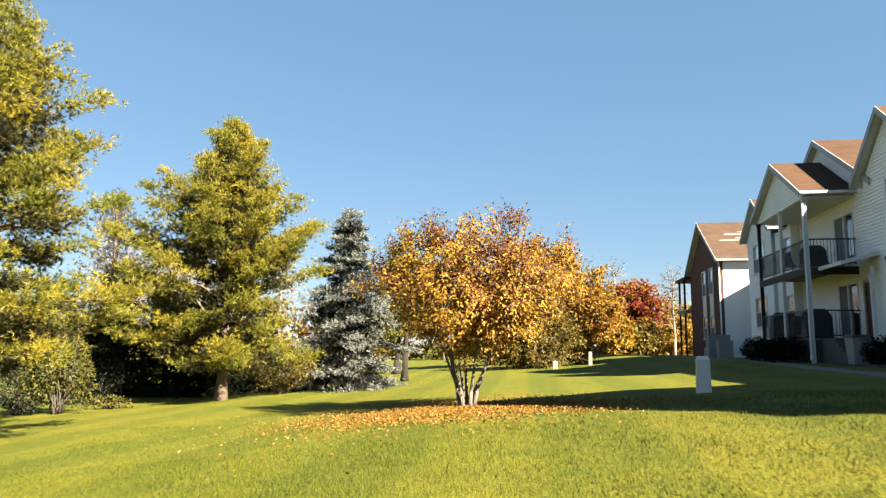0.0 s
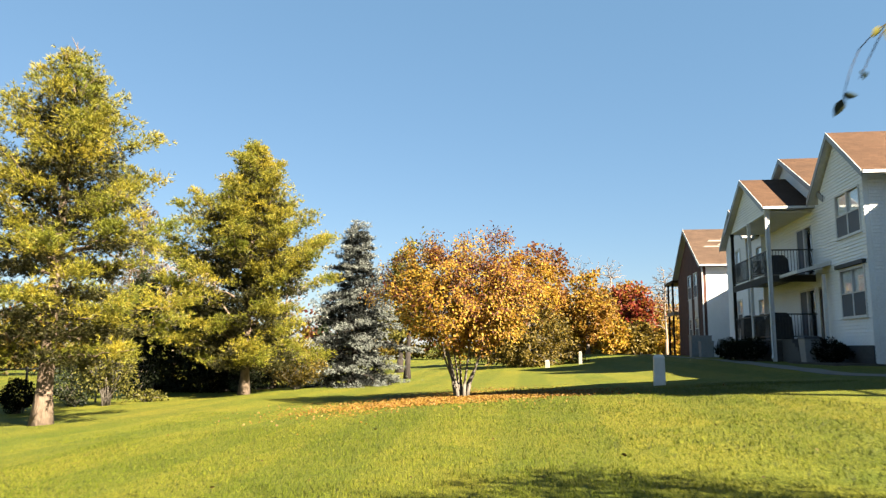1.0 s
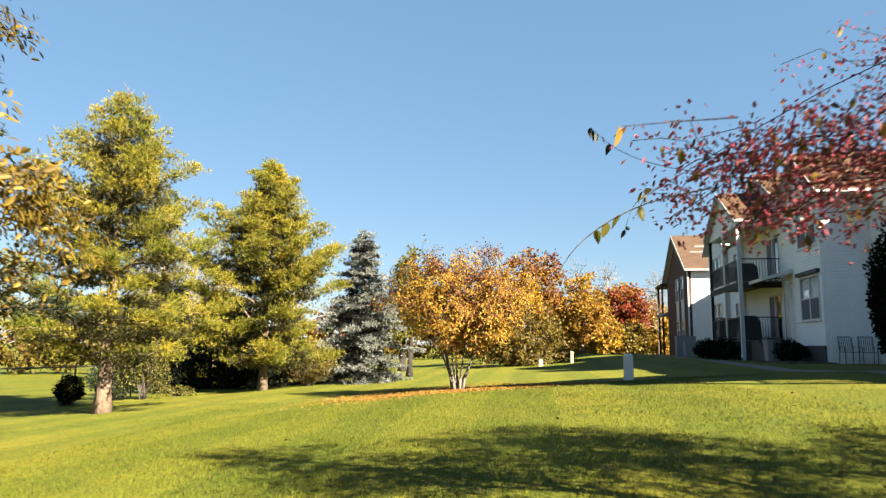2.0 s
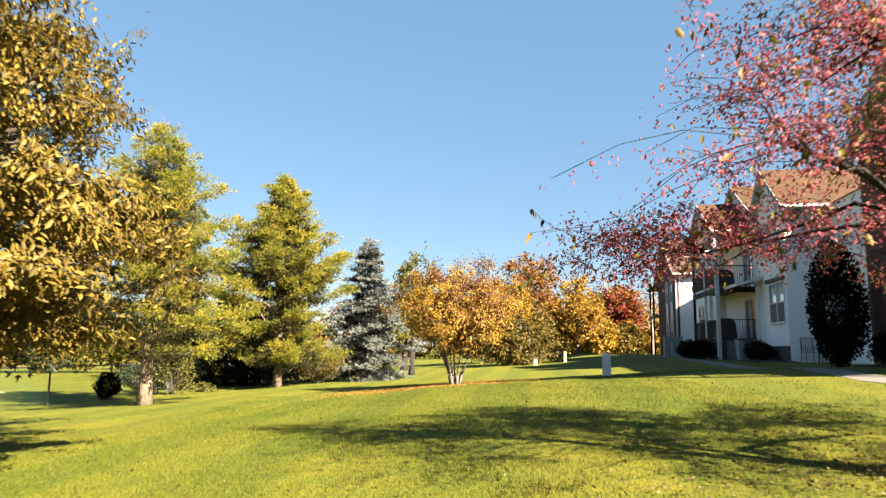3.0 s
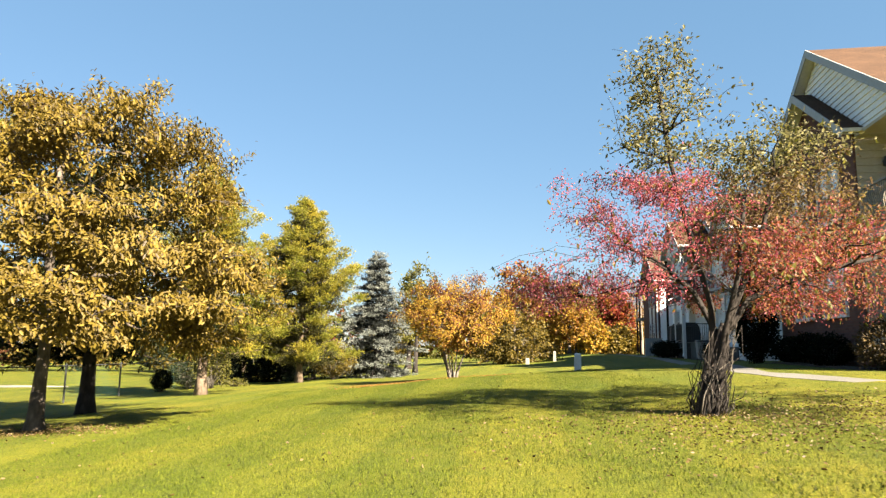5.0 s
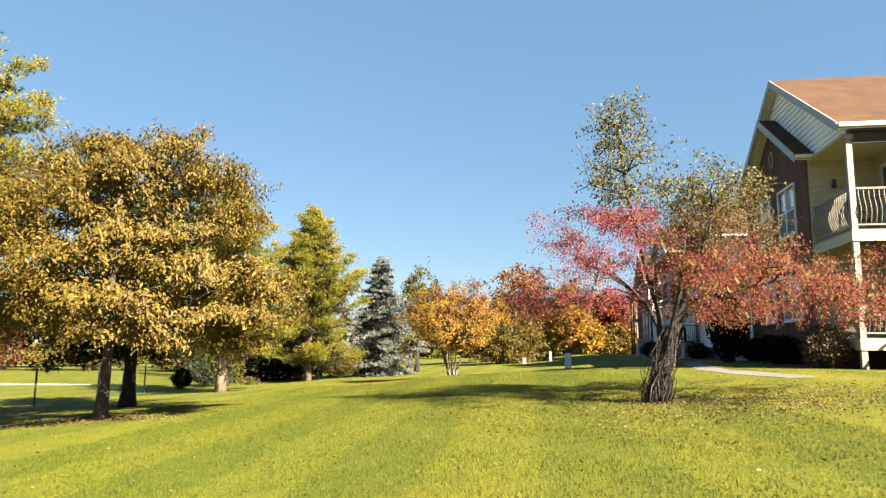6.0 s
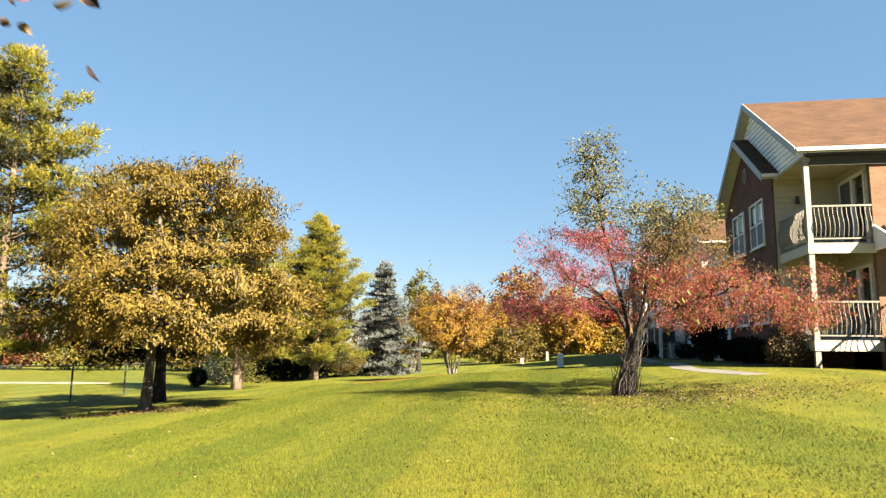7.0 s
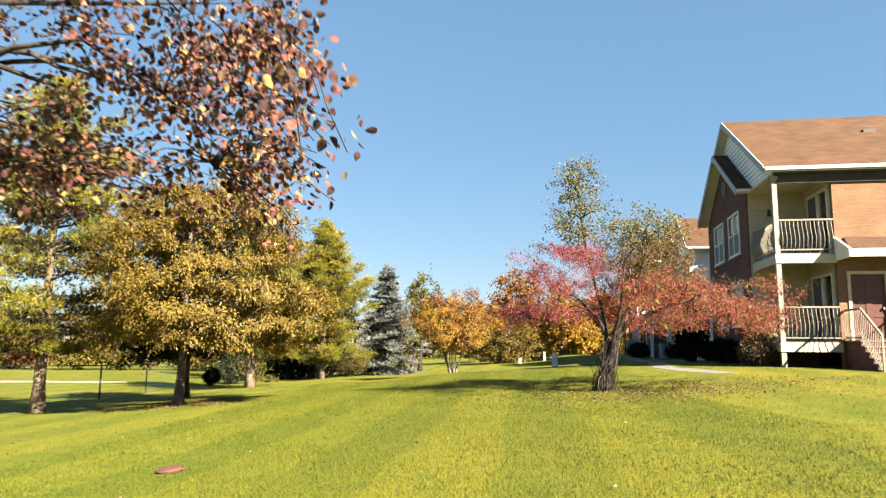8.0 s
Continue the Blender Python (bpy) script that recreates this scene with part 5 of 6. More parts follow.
def shrub(x, y, z0, radii, seed, label, leaf, count=2600, size=0.07, name="shrub", stems=9, bark=GREYBARK, lumps=0.2, group="", flat=0.3, cat="shrub"):
    """A bush: stems from one foot, twigs and small leaves in a lumpy mass."""
    rng = np.random.default_rng(seed)
    z = gz(x, y) if z0 is None else z0
    ob = thing(name, pose(x, y, z), label, cat, group)
    wood = Geo()
    c = np.array([0, 0, radii[2] * (0.95 - 0.35 * flat)])
    ends = in_crown(rng, stems * 3, c, np.array(radii) * 0.85, lumps, 0.5, flat)
    for e in ends:
        wood.tube(bend((rng.normal() * 0.06, rng.normal() * 0.06, -0.05), e, 0.1, rng, 4), [0.018, 0.013, 0.009, 0.005], 4)
    part("stem", wood, bark, ob, smooth=True)
    p = in_crown(rng, count, c, radii, lumps, 0.45, flat)
    p = p[p[:, 2] > 0.02]
    a = unit(p - c) + rng.normal(size=p.shape) * 0.8
    ln = size * rng.uniform(0.6, 1.3, len(p))
    v, f = blades(p, a, ln, ln * 0.6, rng)
    sheet("crown", v, f, leaf, ob)
    return ob


def conifers():
    broad = ((0, 0.75), (0.1, 1), (0.3, 0.98), (0.5, 0.74), (0.7, 0.43), (0.86, 0.2), (1, 0.03))
    pine_tree(-7.9, 24.8, 10.3, 3.55, 1.25, 0.18, 11, "tall white pine with sunlit yellow-green needles and a bare lower trunk", profile=broad, lift=1.15, boughs=(4, 7), step=0.5, clump=0.42, gap=0.30, tuft=0.15, per=38, wide=0.075, edge=0.56, flat=0.5)
    pine_tree(-9.1, 13.0, 9.1, 2.95, 1.5, 0.19, 12, "white pine with open feathery boughs beside the fence", profile=broad, boughs=(4, 6), step=0.5, clump=0.38, gap=0.29, tuft=0.13, per=38, count=10, wide=0.062, edge=0.54, flat=0.5)
    # Shade behind the golden tree is put into this pine's dark needles.
    pine_tree(-8.86, 4.15, 6.4, 2.7, 1.7, 0.19, 13, "pine behind the golden tree, its shade put into dark needles", needles=DEEPPINE, bark=DARKBARK, inner=SHADELEAF, droop=0.15)
    pine_tree(-10.9, -0.9, 9.6, 2.75, 1.7, 0.165, 14, "tall white pine with bright green plumes at the lawn's edge", profile=broad, boughs=(4, 6), step=0.52, clump=0.38, gap=0.30, tuft=0.14, per=34, count=10, wide=0.06, edge=0.5, flat=0.5)
    pine_tree(-15.4, 32.0, 9.4, 1.9, 1.0, 0.18, 15, "narrow half-bare evergreen behind the pines", needles=DARKBROWN, per=5, count=6)
    tiers = ((0, 1), (0.2, 0.86), (0.5, 0.58), (0.8, 0.27), (1, 0.05))
    pine_tree(-4.2, 30.2, 8.1, 3.0, 0.15, 0.2, 16, "blue spruce with silvery drooping boughs down to the ground", "spruce tree", SPRUCE, DARKBARK, INNERSPRUCE, tiers, (6, 9), 0.42, 0.25, 0.22, 0.34, 0.30, 0.15, 15, 9, 0.72, 0.05, 0.35, 0.1)
    # Dark spruces added to fill in the deep shade under the pines.
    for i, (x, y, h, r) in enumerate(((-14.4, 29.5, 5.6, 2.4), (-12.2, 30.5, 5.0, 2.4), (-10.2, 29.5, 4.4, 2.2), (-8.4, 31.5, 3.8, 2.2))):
        pine_tree(x, y, h, r, 0.1, 0.14, 30 + i, "dark spruce added for the deep shade under the pines", "spruce tree", DEEPPINE, DARKBARK, SHADELEAF, tiers, (5, 8), 0.42, 0.3, 0.15, 0.38, 0.42, 0.2, 13, 7, 0.6)


def amber_tree():
    x, y = 0.55, 15.4
    rng = np.random.default_rng(3)
    tips = in_crown(rng, 520, (0.12, 0, 2.7), (2.5, 2.25, 1.6), 0.10, 0.2, 0.02)
    tips[:, 2] += 0.12 * rng.normal(size=len(tips)) * (tips[:, 2] > 3.2)
    stems = []
    for i in range(9):
        a = 2 * math.pi * i / 9 + rng.normal() * 0.2
        r = rng.uniform(0.45, 0.95)
        foot = np.array([0.15 * math.cos(a), 0.15 * math.sin(a), 0.0])
        top = np.array([r * math.cos(a), r * math.sin(a), rng.uniform(1.25, 1.9)])
        stems.append([foot, foot * 1.5 + (0, 0, 0.35), foot + (top - foot) * 0.55 + (0, 0, 0.06), top])
    leafy_tree(x, y, 3, "multi-stemmed rounded tree with amber and orange autumn leaves", "tree", stems, tips, 26, 110, 0.045, AMBER, 78, 0.082, 0.6, 0.6, GREYBARK, jitter=0.11, second=RUSSET, share=0.34, outward=0.85)


def golden_tree():
    x, y = -6.78, -1.5
    rng = np.random.default_rng(4)
    hz = 1.45 + 4.75 * rng.beta(1.05, 1.25, 230)
    ha = rng.uniform(0, 2 * math.pi, 230)
    hr = np.interp(hz, [1.4, 2.0, 3.0, 4.0, 4.8, 5.5, 6.2], [2.5, 3.05, 3.12, 3.05, 2.7, 1.9, 0.55]) * rng.uniform(0.3, 1, 230) ** 0.55
    hubs = np.stack([0.65 + hr * np.cos(ha), 0.2 + hr * np.sin(ha), hz], 1)
    tips = np.repeat(hubs, 8, 0) + rng.normal(size=(1840, 3)) * (0.32, 0.32, 0.085)
    stems = [[(0, 0, 0), (0.02, 0, 0.7), (0.04, 0.03, 1.5), (0.0, 0.0, 3.0), (0.05, 0, 4.8)]]
    # A few dark leaves put the crown's inner shade into its colour.
    leafy_tree(x, y, 4, "broad tree with drooping old-gold autumn leaves", "tree", stems, tips, 34, 200, 0.13, GOLD, 46, 0.10, 0.42, 0.8, SCALYBARK, jitter=0.085, second=DARKBROWN, share=0.05, outward=0.86)


def crabapple():
    x, y = 4.03, -3.85
    rng = np.random.default_rng(5)
    sprays = np.stack([rng.triangular(-2.75, -0.7, -0.2, 62), np.clip(rng.normal(0.4, 1.1, 62), -2.2, 1.7), rng.uniform(0, 1, 62)], 1)
    sprays[:, 2] = 1.5 + sprays[:, 2] ** 0.8 * (1.1 + 0.72 * (sprays[:, 0] + 2.75)) + 0.12
    sprays[:11] = np.stack([rng.uniform(-2.6, -1.4, 11), rng.uniform(1.3, 2.5, 11), rng.uniform(1.45, 1.95, 11)], 1)
    low_left = np.repeat(sprays, 9, 0) + rng.normal(size=(558, 3)) * (0.30, 0.28, 0.085)
    low_left[:, 2] = np.where((low_left[:, 1] > 0.8) & (low_left[:, 0] < -1.0), np.minimum(low_left[:, 2], rng.uniform(1.75, 2.15, 558)), low_left[:, 2])
    low_left[:, 0] = np.maximum(low_left[:, 0], 0.47 * (low_left[:, 1] + 0.35) - 3.78 + rng.uniform(0, 0.3, 558))
    low_left = low_left[(low_left[:, 0] > -1.75) | (low_left[:, 1] > 1.0) | (rng.uniform(size=558) < 0.45)]
    sprays = np.stack([rng.uniform(0.3, 3.9, 56), rng.normal(-0.5, 1.2, 56), rng.uniform(1.4, 2.7, 56)], 1)
    low_right = np.repeat(sprays, 8, 0) + rng.normal(size=(448, 3)) * (0.32, 0.28, 0.09)
    sprays = np.stack([rng.uniform(-1.0, 3.2, 34), rng.uniform(0.8, 2.9, 34), rng.uniform(1.6, 2.9, 34)], 1)
    low_far = np.repeat(sprays, 8, 0) + rng.normal(size=(272, 3)) * (0.3, 0.28, 0.09)
    crest = np.stack([rng.normal(-0.58, 0.30, 260), rng.normal(0.3, 0.36, 260), rng.uniform(3.1, 5.5, 260)], 1)
    back = in_crown(rng, 860, (1.1, 0.7, 3.35), (1.4, 1.9, 1.2), 0.2, 0.2)
    tips = np.concatenate([low_left, low_right, low_far, crest, back])
    stems = [
        [(-0.16, 0.02, 0), (-0.10, 0.0, 0.5), (0.02, 0.0, 1.0), (0.04, 0.05, 1.5), (-0.15, 0.1, 2.3), (-0.42, 0.15, 3.6), (-0.56, 0.25, 5.0)],
        [(-0.02, -0.06, 0), (0.05, -0.05, 0.5), (0.18, -0.02, 1.1), (0.45, 0.0, 1.7), (0.85, 0.1, 2.6), (1.1, 0.2, 3.4)],
        [(0.06, 0.05, 0), (0.10, 0.06, 0.5), (0.24, 0.08, 1.1), (0.6, 0.1, 1.6), (1.4, 0.05, 1.95), (2.4, 0.0, 2.2)],
        [(-0.08, 0.08, 0), (-0.02, 0.08, 0.6), (0.10, 0.1, 1.15), (-0.1, 0.3, 1.7), (-0.6, 0.45, 2.2), (-1.1, 0.55, 2.45)],
        [(0.0, -0.1, 0), (0.06, -0.1, 0.6), (0.16, -0.12, 1.15), (0.3, -0.3, 1.9), (0.4, -0.4, 3.0)],
    ]
    tree = thing("crabapple_tree", pose(x, y, gz(x, y)), "crabapple tree with sparse leaves and clusters of crimson fruit", "tree")
    wood, twigs = branching(rng, stems, tips, 44, 380, 0.058, 0.1, 0.004)
    wood.tube([(-0.08, 0, -0.12), (-0.07, 0, 0.12), (0.02, 0, 0.5), (0.14, 0.01, 0.95), (0.2, 0.02, 1.25)], [0.24, 0.165, 0.13, 0.115, 0.05], 12)
    part("trunk", wood, DARKBARK, tree, smooth=True)
    for bark, n in ((DARKBARK, 84), (GREYBARK, 26)):
        suckers = Geo()
        for _ in range(n):
            a, r, h = rng.uniform(0, 6.28), rng.uniform(0.10, 0.23), rng.choice((0.35, 0.6, 0.9, 1.25)) * rng.uniform(0.7, 1.1)
            foot = np.array([r * math.cos(a) - 0.08, r * math.sin(a), -0.05])
            suckers.tube(bend(foot, foot * (1.15, 1.15, 1) + (0.22 * h + rng.normal() * 0.07, rng.normal() * 0.07, h), 0.03, rng, 5, 0.06), [0.011, 0.009, 0.007, 0.005, 0.003], 4)
        part("sucker", suckers, bark, tree, "thin upright suckers round the trunk's foot", True)
    mid = twigs.mean(1)
    top = mid[:, 2] > 3.5
    upper = ~top & (mid[:, 0] > 0.0) & (mid[:, 2] > 2.65)
    right = ~top & ~upper & (mid[:, 0] > 0.2)
    left = ~top & ~upper & ~right
    mixes = (
        (SAGE, top, 10, 0.065, 0.5, 0.3), (YELLOWGREEN, top, 2, 0.07, 0.5, 0.3), (TANLEAF, upper, 13, 0.052, 0.4, 0.7), (GOLD, upper, 7, 0.055, 0.36, 0.7), (EMBER, right, 24, 0.046, 0.34, 0.9), (TANLEAF, right, 9, 0.045, 0.4, 0.9),
        (PINKLEAF, right, 7, 0.04, 0.45, 0.8), (PINKLEAF, left, 16, 0.038, 0.5, 0.8), (EMBER, left, 3, 0.04, 0.4, 0.9), (OLIVE, left, 1, 0.075, 0.5, 1.2), (YELLOWGREEN, right, 1, 0.11, 0.45, 1.4))
    for mat, some, per, size, asp, droop in mixes:
        p, w = on_twigs(rng, twigs[some], per, 0.07)
        ln = size * rng.uniform(0.6, 1.3, len(p))
        v, f = blades(p, w * 0.4 + rng.normal(size=p.shape) * 0.6 + np.array([0, 0, -droop]), ln, ln * asp, rng)
        sheet("crown", v, f, mat, tree)
    p, w = on_twigs(rng, twigs[left | right], 8, 0.06)
    p[:, 2] -= 0.03
    r = rng.uniform(0.008, 0.014, len(p))[:, None, None]
    o = np.array([(1, 0, 0), (-1, 0, 0), (0, 1, 0), (0, -1, 0), (0, 0, 1), (0, 0, -1)]) * 1.0
    v0 = (p[:, None] + o * r).reshape(-1, 3)
    k = 6 * np.arange(len(p))[:, None]
    f0 = np.concatenate([k + t for t in ([0, 2, 4], [2, 1, 4], [1, 3, 4], [3, 0, 4], [2, 0, 5], [1, 2, 5], [3, 1, 5], [0, 3, 5])], 1).reshape(-1, 3)
    for way, at, mat, size in (
        ([(-1.5, 2.1, 1.75), (-2.0, 2.4, 1.86), (-2.45, 2.65, 2.0), (-2.68, 2.8, 2.16), (-2.82, 2.85, 2.32)], (0.8, 0.88, 0.93, 0.97, 1.0), DEEPPINE, 0.075),
        ([(-2.5, 1.65, 1.62), (-2.85, 1.5, 1.52), (-3.08, 1.45, 1.4), (-3.22, 1.42, 1.28), (-3.3, 1.4, 1.16)], (0.3, 0.4, 0.48, 0.56), YELLOWGREEN, 0.078),
        ([(-1.02, 0.9, 2.45), (-1.4, 2.4, 2.5), (-1.78, 3.6, 2.3), (-2.05, 3.72, 2.14), (-2.28, 3.72, 2.04), (-2.35, 3.72, 1.86), (-2.38, 3.72, 1.75)], (0.93, 0.97), DEEPPINE, 0.085),
        ([(-2.05, 3.72, 2.14), (-2.2, 3.72, 2.05), (-2.26, 3.71, 1.95), (-2.31, 3.71, 1.85)], (0.95,), DEEPPINE, 0.085),
        ([(-2.05, 3.72, 2.14), (-2.2, 3.69, 2.07), (-2.24, 3.68, 2.02)], (0.6, 0.9), YELLOWGREEN, 0.085),
        ([(-2.5, 1.3, 1.86), (-2.8, 1.25, 1.82), (-3.05, 1.2, 1.78)], (0.95, 1.0), LITTER, 0.085),
    ):
        way = np.array(way) + (-0.08, -0.35, 0.0)
        t = np.linspace(0, len(way) - 1, 12)
        way = np.stack([np.interp(t, np.arange(len(way)), way[:, i]) for i in range(3)], 1)
        way[1:-1] = (way[:-2] + 2 * way[1:-1] + way[2:]) / 4
        twig = part("twig", Geo().tube(way, np.linspace(0.004, 0.0015, 12), 5), DARKBARK, tree, "slender twig hanging free of the crown")
        p = np.stack([np.interp(at, np.linspace(0, 1, 12), way[:, i]) for i in range(3)], 1)
        ln = size * rng.uniform(0.75, 1.15, len(p))
        v, f = broad_leaves(p, rng.normal(size=p.shape) * 0.35 + (-0.3, 0, -0.9), ln, ln * 0.5, rng)
        for i in range(len(p)):
            sheet("leaf", v[10 * i : 10 * i + 10], f[:2], mat, twig)
    sheet("fruit", v0, f0, BERRY, tree, "tiny crimson crabapples in hanging clusters")


def plum_tree():
    x, y = -4.6, -16.9
    rng = np.random.default_rng(6)
    z = gz(x, y)
    hubs = np.stack([rng.uniform(-1.0, 4.3, 115), rng.uniform(-0.6, 0.8, 115), rng.uniform(2.1, 4.5, 115)], 1)
    hubs[:, 2] = np.maximum(hubs[:, 2], np.interp(hubs[:, 0], [2.6, 3.7, 4.0], [2.2, 2.3, 2.45]))
    reach = np.stack([rng.uniform(2.6, 4.6, 20), rng.uniform(-1.4, -0.3, 20), rng.uniform(2.4, 3.3, 20)], 1)
    reach[:4] = [(4.36, -0.1, 2.2), (4.15, 0.0, 2.3), (4.5, -0.5, 2.25), (4.6, -0.9, 2.35)]
    hubs = np.concatenate([hubs, reach])
    tips = np.repeat(hubs, 9, 0) + rng.normal(size=(9 * len(hubs), 3)) * 0.12
    tips[:, 0] = np.minimum(tips[:, 0], 4.7 - 0.5 * np.maximum(tips[:, 1] + 0.6, 0) - rng.uniform(0, 0.25, len(tips)))
    ahead = np.maximum(tips[:, 1] + 1.05, 0)
    tips[:, 2] = np.maximum(tips[:, 2], np.where(tips[:, 0] > 5.0 - 0.62 * ahead, 1.66 + 0.53 * ahead, 2.0))
    stems = [[(0, 0, 0), (0.05, 0, 0.9), (0.1, 0, 1.7), (0.5, 0.05, 2.6)], [(0.08, 0, 1.2), (0.5, 0, 1.9), (1.3, 0.1, 2.45), (2.3, 0.05, 2.75)]]
    leafy_tree(x, y, 6, "ornamental pear tree with dark plum-red autumn leaves", "tree", stems, tips, 30, 130, 0.07, PLUM, 17, 0.041, 0.72, 0.5, DARKBARK, jitter=0.06, twig=0.004, second=TANLEAF, share=0.5, shape=broad_leaves)


def far_tree(x, y, h, r, leaf, seed, label, count=260, size=0.4, base=0.25, per=10, second=None, share=0.2, bark=GREYBARK, rt=0.16):
    rng = np.random.default_rng(seed)
    tips = in_crown(rng, count, (0, 0, h * (1 + base) / 2), (r, r, h * (1 - base) / 2), 0.22, 0.3, 0.1)
    tips[:, 2] = np.abs(tips[:, 2]) + 0.08
    stems = [[(0, 0, 0), (0.05, 0, h * 0.2), (0.1, 0.05, h * 0.45), (0, 0, h * 0.75)]]
    return leafy_tree(x, y, seed, label, "tree", stems, tips, 14, 50, rt, leaf, per, size, 0.6, 0.2, bark, jitter=size * 0.5, twig=0.012, second=second, share=share)


def background_trees():
    far_tree(5.9, 44.6, 4.9, 3.5, OLIVE, 40, "spreading bushy tree with olive and gold leaves down to the grass", 760, 0.19, -0.6, 24, GOLD, 0.25)
    far_tree(-2.05, 37.0, 8.1, 1.8, YELLOWGREEN, 41, "slender tree with a dark trunk and yellow-green leaves", 340, 0.2, 0.27, 14, bark=DARKBARK)
    far_tree(-3.2, 48.0, 4.9, 3.4, YELLOWGREEN, 42, "low spreading tree with a dark trunk and green-gold leaves", 260, 0.26, 0.42, 12, rt=0.26, bark=DARKBARK)
    far_tree(4.0, 55.0, 6.0, 3.2, OLIVE, 43, "tree with a dark trunk and dull gold leaves", 260, 0.3, 0.4, 10, rt=0.24, bark=DARKBARK)
    far_tree(7.2, 50.0, 9.4, 2.9, ORANGE, 44, "tall tree with orange and russet leaves", 400, 0.3, 0.25, 12, RUSSET, 0.35)
    far_tree(25.2, 88.0, 10.4, 3.5, MAROON, 45, "tall maple with deep red leaves", 420, 0.5, 0.15, 14, ORANGE, 0.3)
    far_tree(13.6, 62.0, 7.8, 3.0, ORANGE, 47, "bushy tree with orange and amber leaves", 320, 0.34, 0.05, 16, AMBER, 0.35)
    far_tree(10.4, 64.0, 6.6, 2.7, GOLD, 48, "bushy tree with dull gold leaves", 280, 0.34, 0.05, 14, AMBER, 0.4)
    rng = np.random.default_rng(46)
    leaf = (ORANGE, AMBER, GOLD, ORANGE, GOLD, AMBER)
    words = {ORANGE.name: "orange", OLIVE.name: "olive", GOLD.name: "dull gold", YELLOWGREEN.name: "yellow-green", AMBER.name: "amber"}
    for i in range(24):
        m = leaf[i % 6]
        x = 8 + i * 1.5 + rng.normal() * 0.6
        y = 98 + rng.uniform(-6, 16)
        h = rng.uniform(6.5, 9.0) + 1.2 * (i > 8) + (2.0 if i in (5, 9, 10, 12) else 0)
        tagged(far_tree(x, y, h, rng.uniform(3.2, 4.4), m, 50 + i, f"distant tree with {words[m.name]} autumn leaves", 150, 0.58, 0.02, 17, RUSSET, 0.1)[0], group="trees along the far edge of the lawn")
    for i in range(11):
        m = (AMBER, ORANGE, GOLD, AMBER)[i % 4]
        x, y = 12.0 + i * 1.75 + rng.normal() * 0.4, 79 + rng.uniform(-3, 4)
        tagged(far_tree(x, y, rng.uniform(3.6, 5.6), rng.uniform(1.7, 2.5), m, 300 + i, f"bushy far tree with {words[m.name]} leaves down to the grass", 140, 0.42, 0.0, 17, OLIVE, 0.15)[0], group="bushy trees along the far edge of the lawn")
    for i, (x, y, h) in enumerate(((22.7, 110, 16.4), (27.8, 111, 16.8), (25.2, 75, 10.5), (-22, 62, 13), (-27, 66, 12), (-18, 75, 13), (-20, 44, 9), (-17.3, 46, 8.5), (-23.2, 47, 9))):
        bare_tree(x, y, h, 70 + i)


def bare_tree(x, y, h, seed):
    rng = np.random.default_rng(seed)
    tips = in_crown(rng, 460, (0, 0, h * 0.66), (h * 0.2, h * 0.2, h * 0.36), 0.2, 0.2)
    stems = [[(0, 0, 0), (0.1, 0, h * 0.2), (0, 0.1, h * 0.5), (0.1, 0, h * 0.8)]]
    leafy_tree(x, y, seed, "leafless tree with pale grey-pink twigs", "tree", stems, tips, 20, 80, h * 0.016, RUSSET, 1, 0.1, 0.5, 0.2, PALEBARK, twig=h * 0.0022)


def shrubs():
    shrub(-11.35, 20.6, None, (0.85, 0.75, 1.85), 80, "leggy shrub with small yellow variegated leaves", YELLOWGREEN, 4800, 0.085, stems=14, lumps=0.4)
    shrub(-6.5, 28.0, None, (1.25, 1.0, 1.15), 81, "twiggy shrub with rusty olive leaves", OLIVE, 3600, 0.10)
    shrub(-12.5, 17.6, None, (0.46, 0.46, 0.55), 82, "dense dark green clipped shrub by the fence", SHADELEAF, 3000, 0.07)
    shrub(-12.4, 20.4, None, (0.9, 0.8, 0.75), 83, "grey-green shrub against the fence", DEEPPINE, 3000, 0.08)
    shrub(-10.75, 22.4, None, (0.7, 0.4, 0.24), 84, "patch of yellow dry weeds at the foot of the fence", YELLOWGREEN, 420, 0.10, lumps=0.5)
    shrub(-12.2, 24.6, None, (1.0, 0.9, 1.1), 87, "tall tangled shrub with dark leaves by the fence", SHADELEAF, 2600, 0.09)
    rng = np.random.default_rng(85)
    for i in range(16):
        x = -26 + i * 3.6 + rng.normal() * 0.5
        shrub(x, 96 + rng.uniform(-3, 3), None, (2.6, 1.6, rng.uniform(0.9, 1.5)), 90 + i, "low scrub along the far edge of the grass", (OLIVE, YELLOWGREEN, GOLD)[i % 3], 700, 0.45, stems=3, group="scrub along the far edge")
    for i in range(9):
        shrub(-46 + i * 3.0 + rng.normal() * 0.4, 44 + rng.uniform(-1.5, 1.5), None, (2.2, 1.5, rng.uniform(1.5, 2.1)), 180 + i, "autumn hedge bush at the far side of the field", RUSSET if i < 4 else OLIVE, 900, 0.34, stems=4, group="hedge beyond the field")
    for i in range(26):
        far_tree(-108 + i * 4.3 + rng.normal(), 88 + rng.uniform(-6, 12), rng.uniform(6, 10.5), 4.2, (OLIVE, RUSSET, DEEPPINE, GOLD)[i % 4], 140 + i, "distant tree beyond the field", 60, 0.8, 0.0, 10)


conifers()
amber_tree()
golden_tree()
crabapple()
plum_tree()
background_trees()
shrubs()


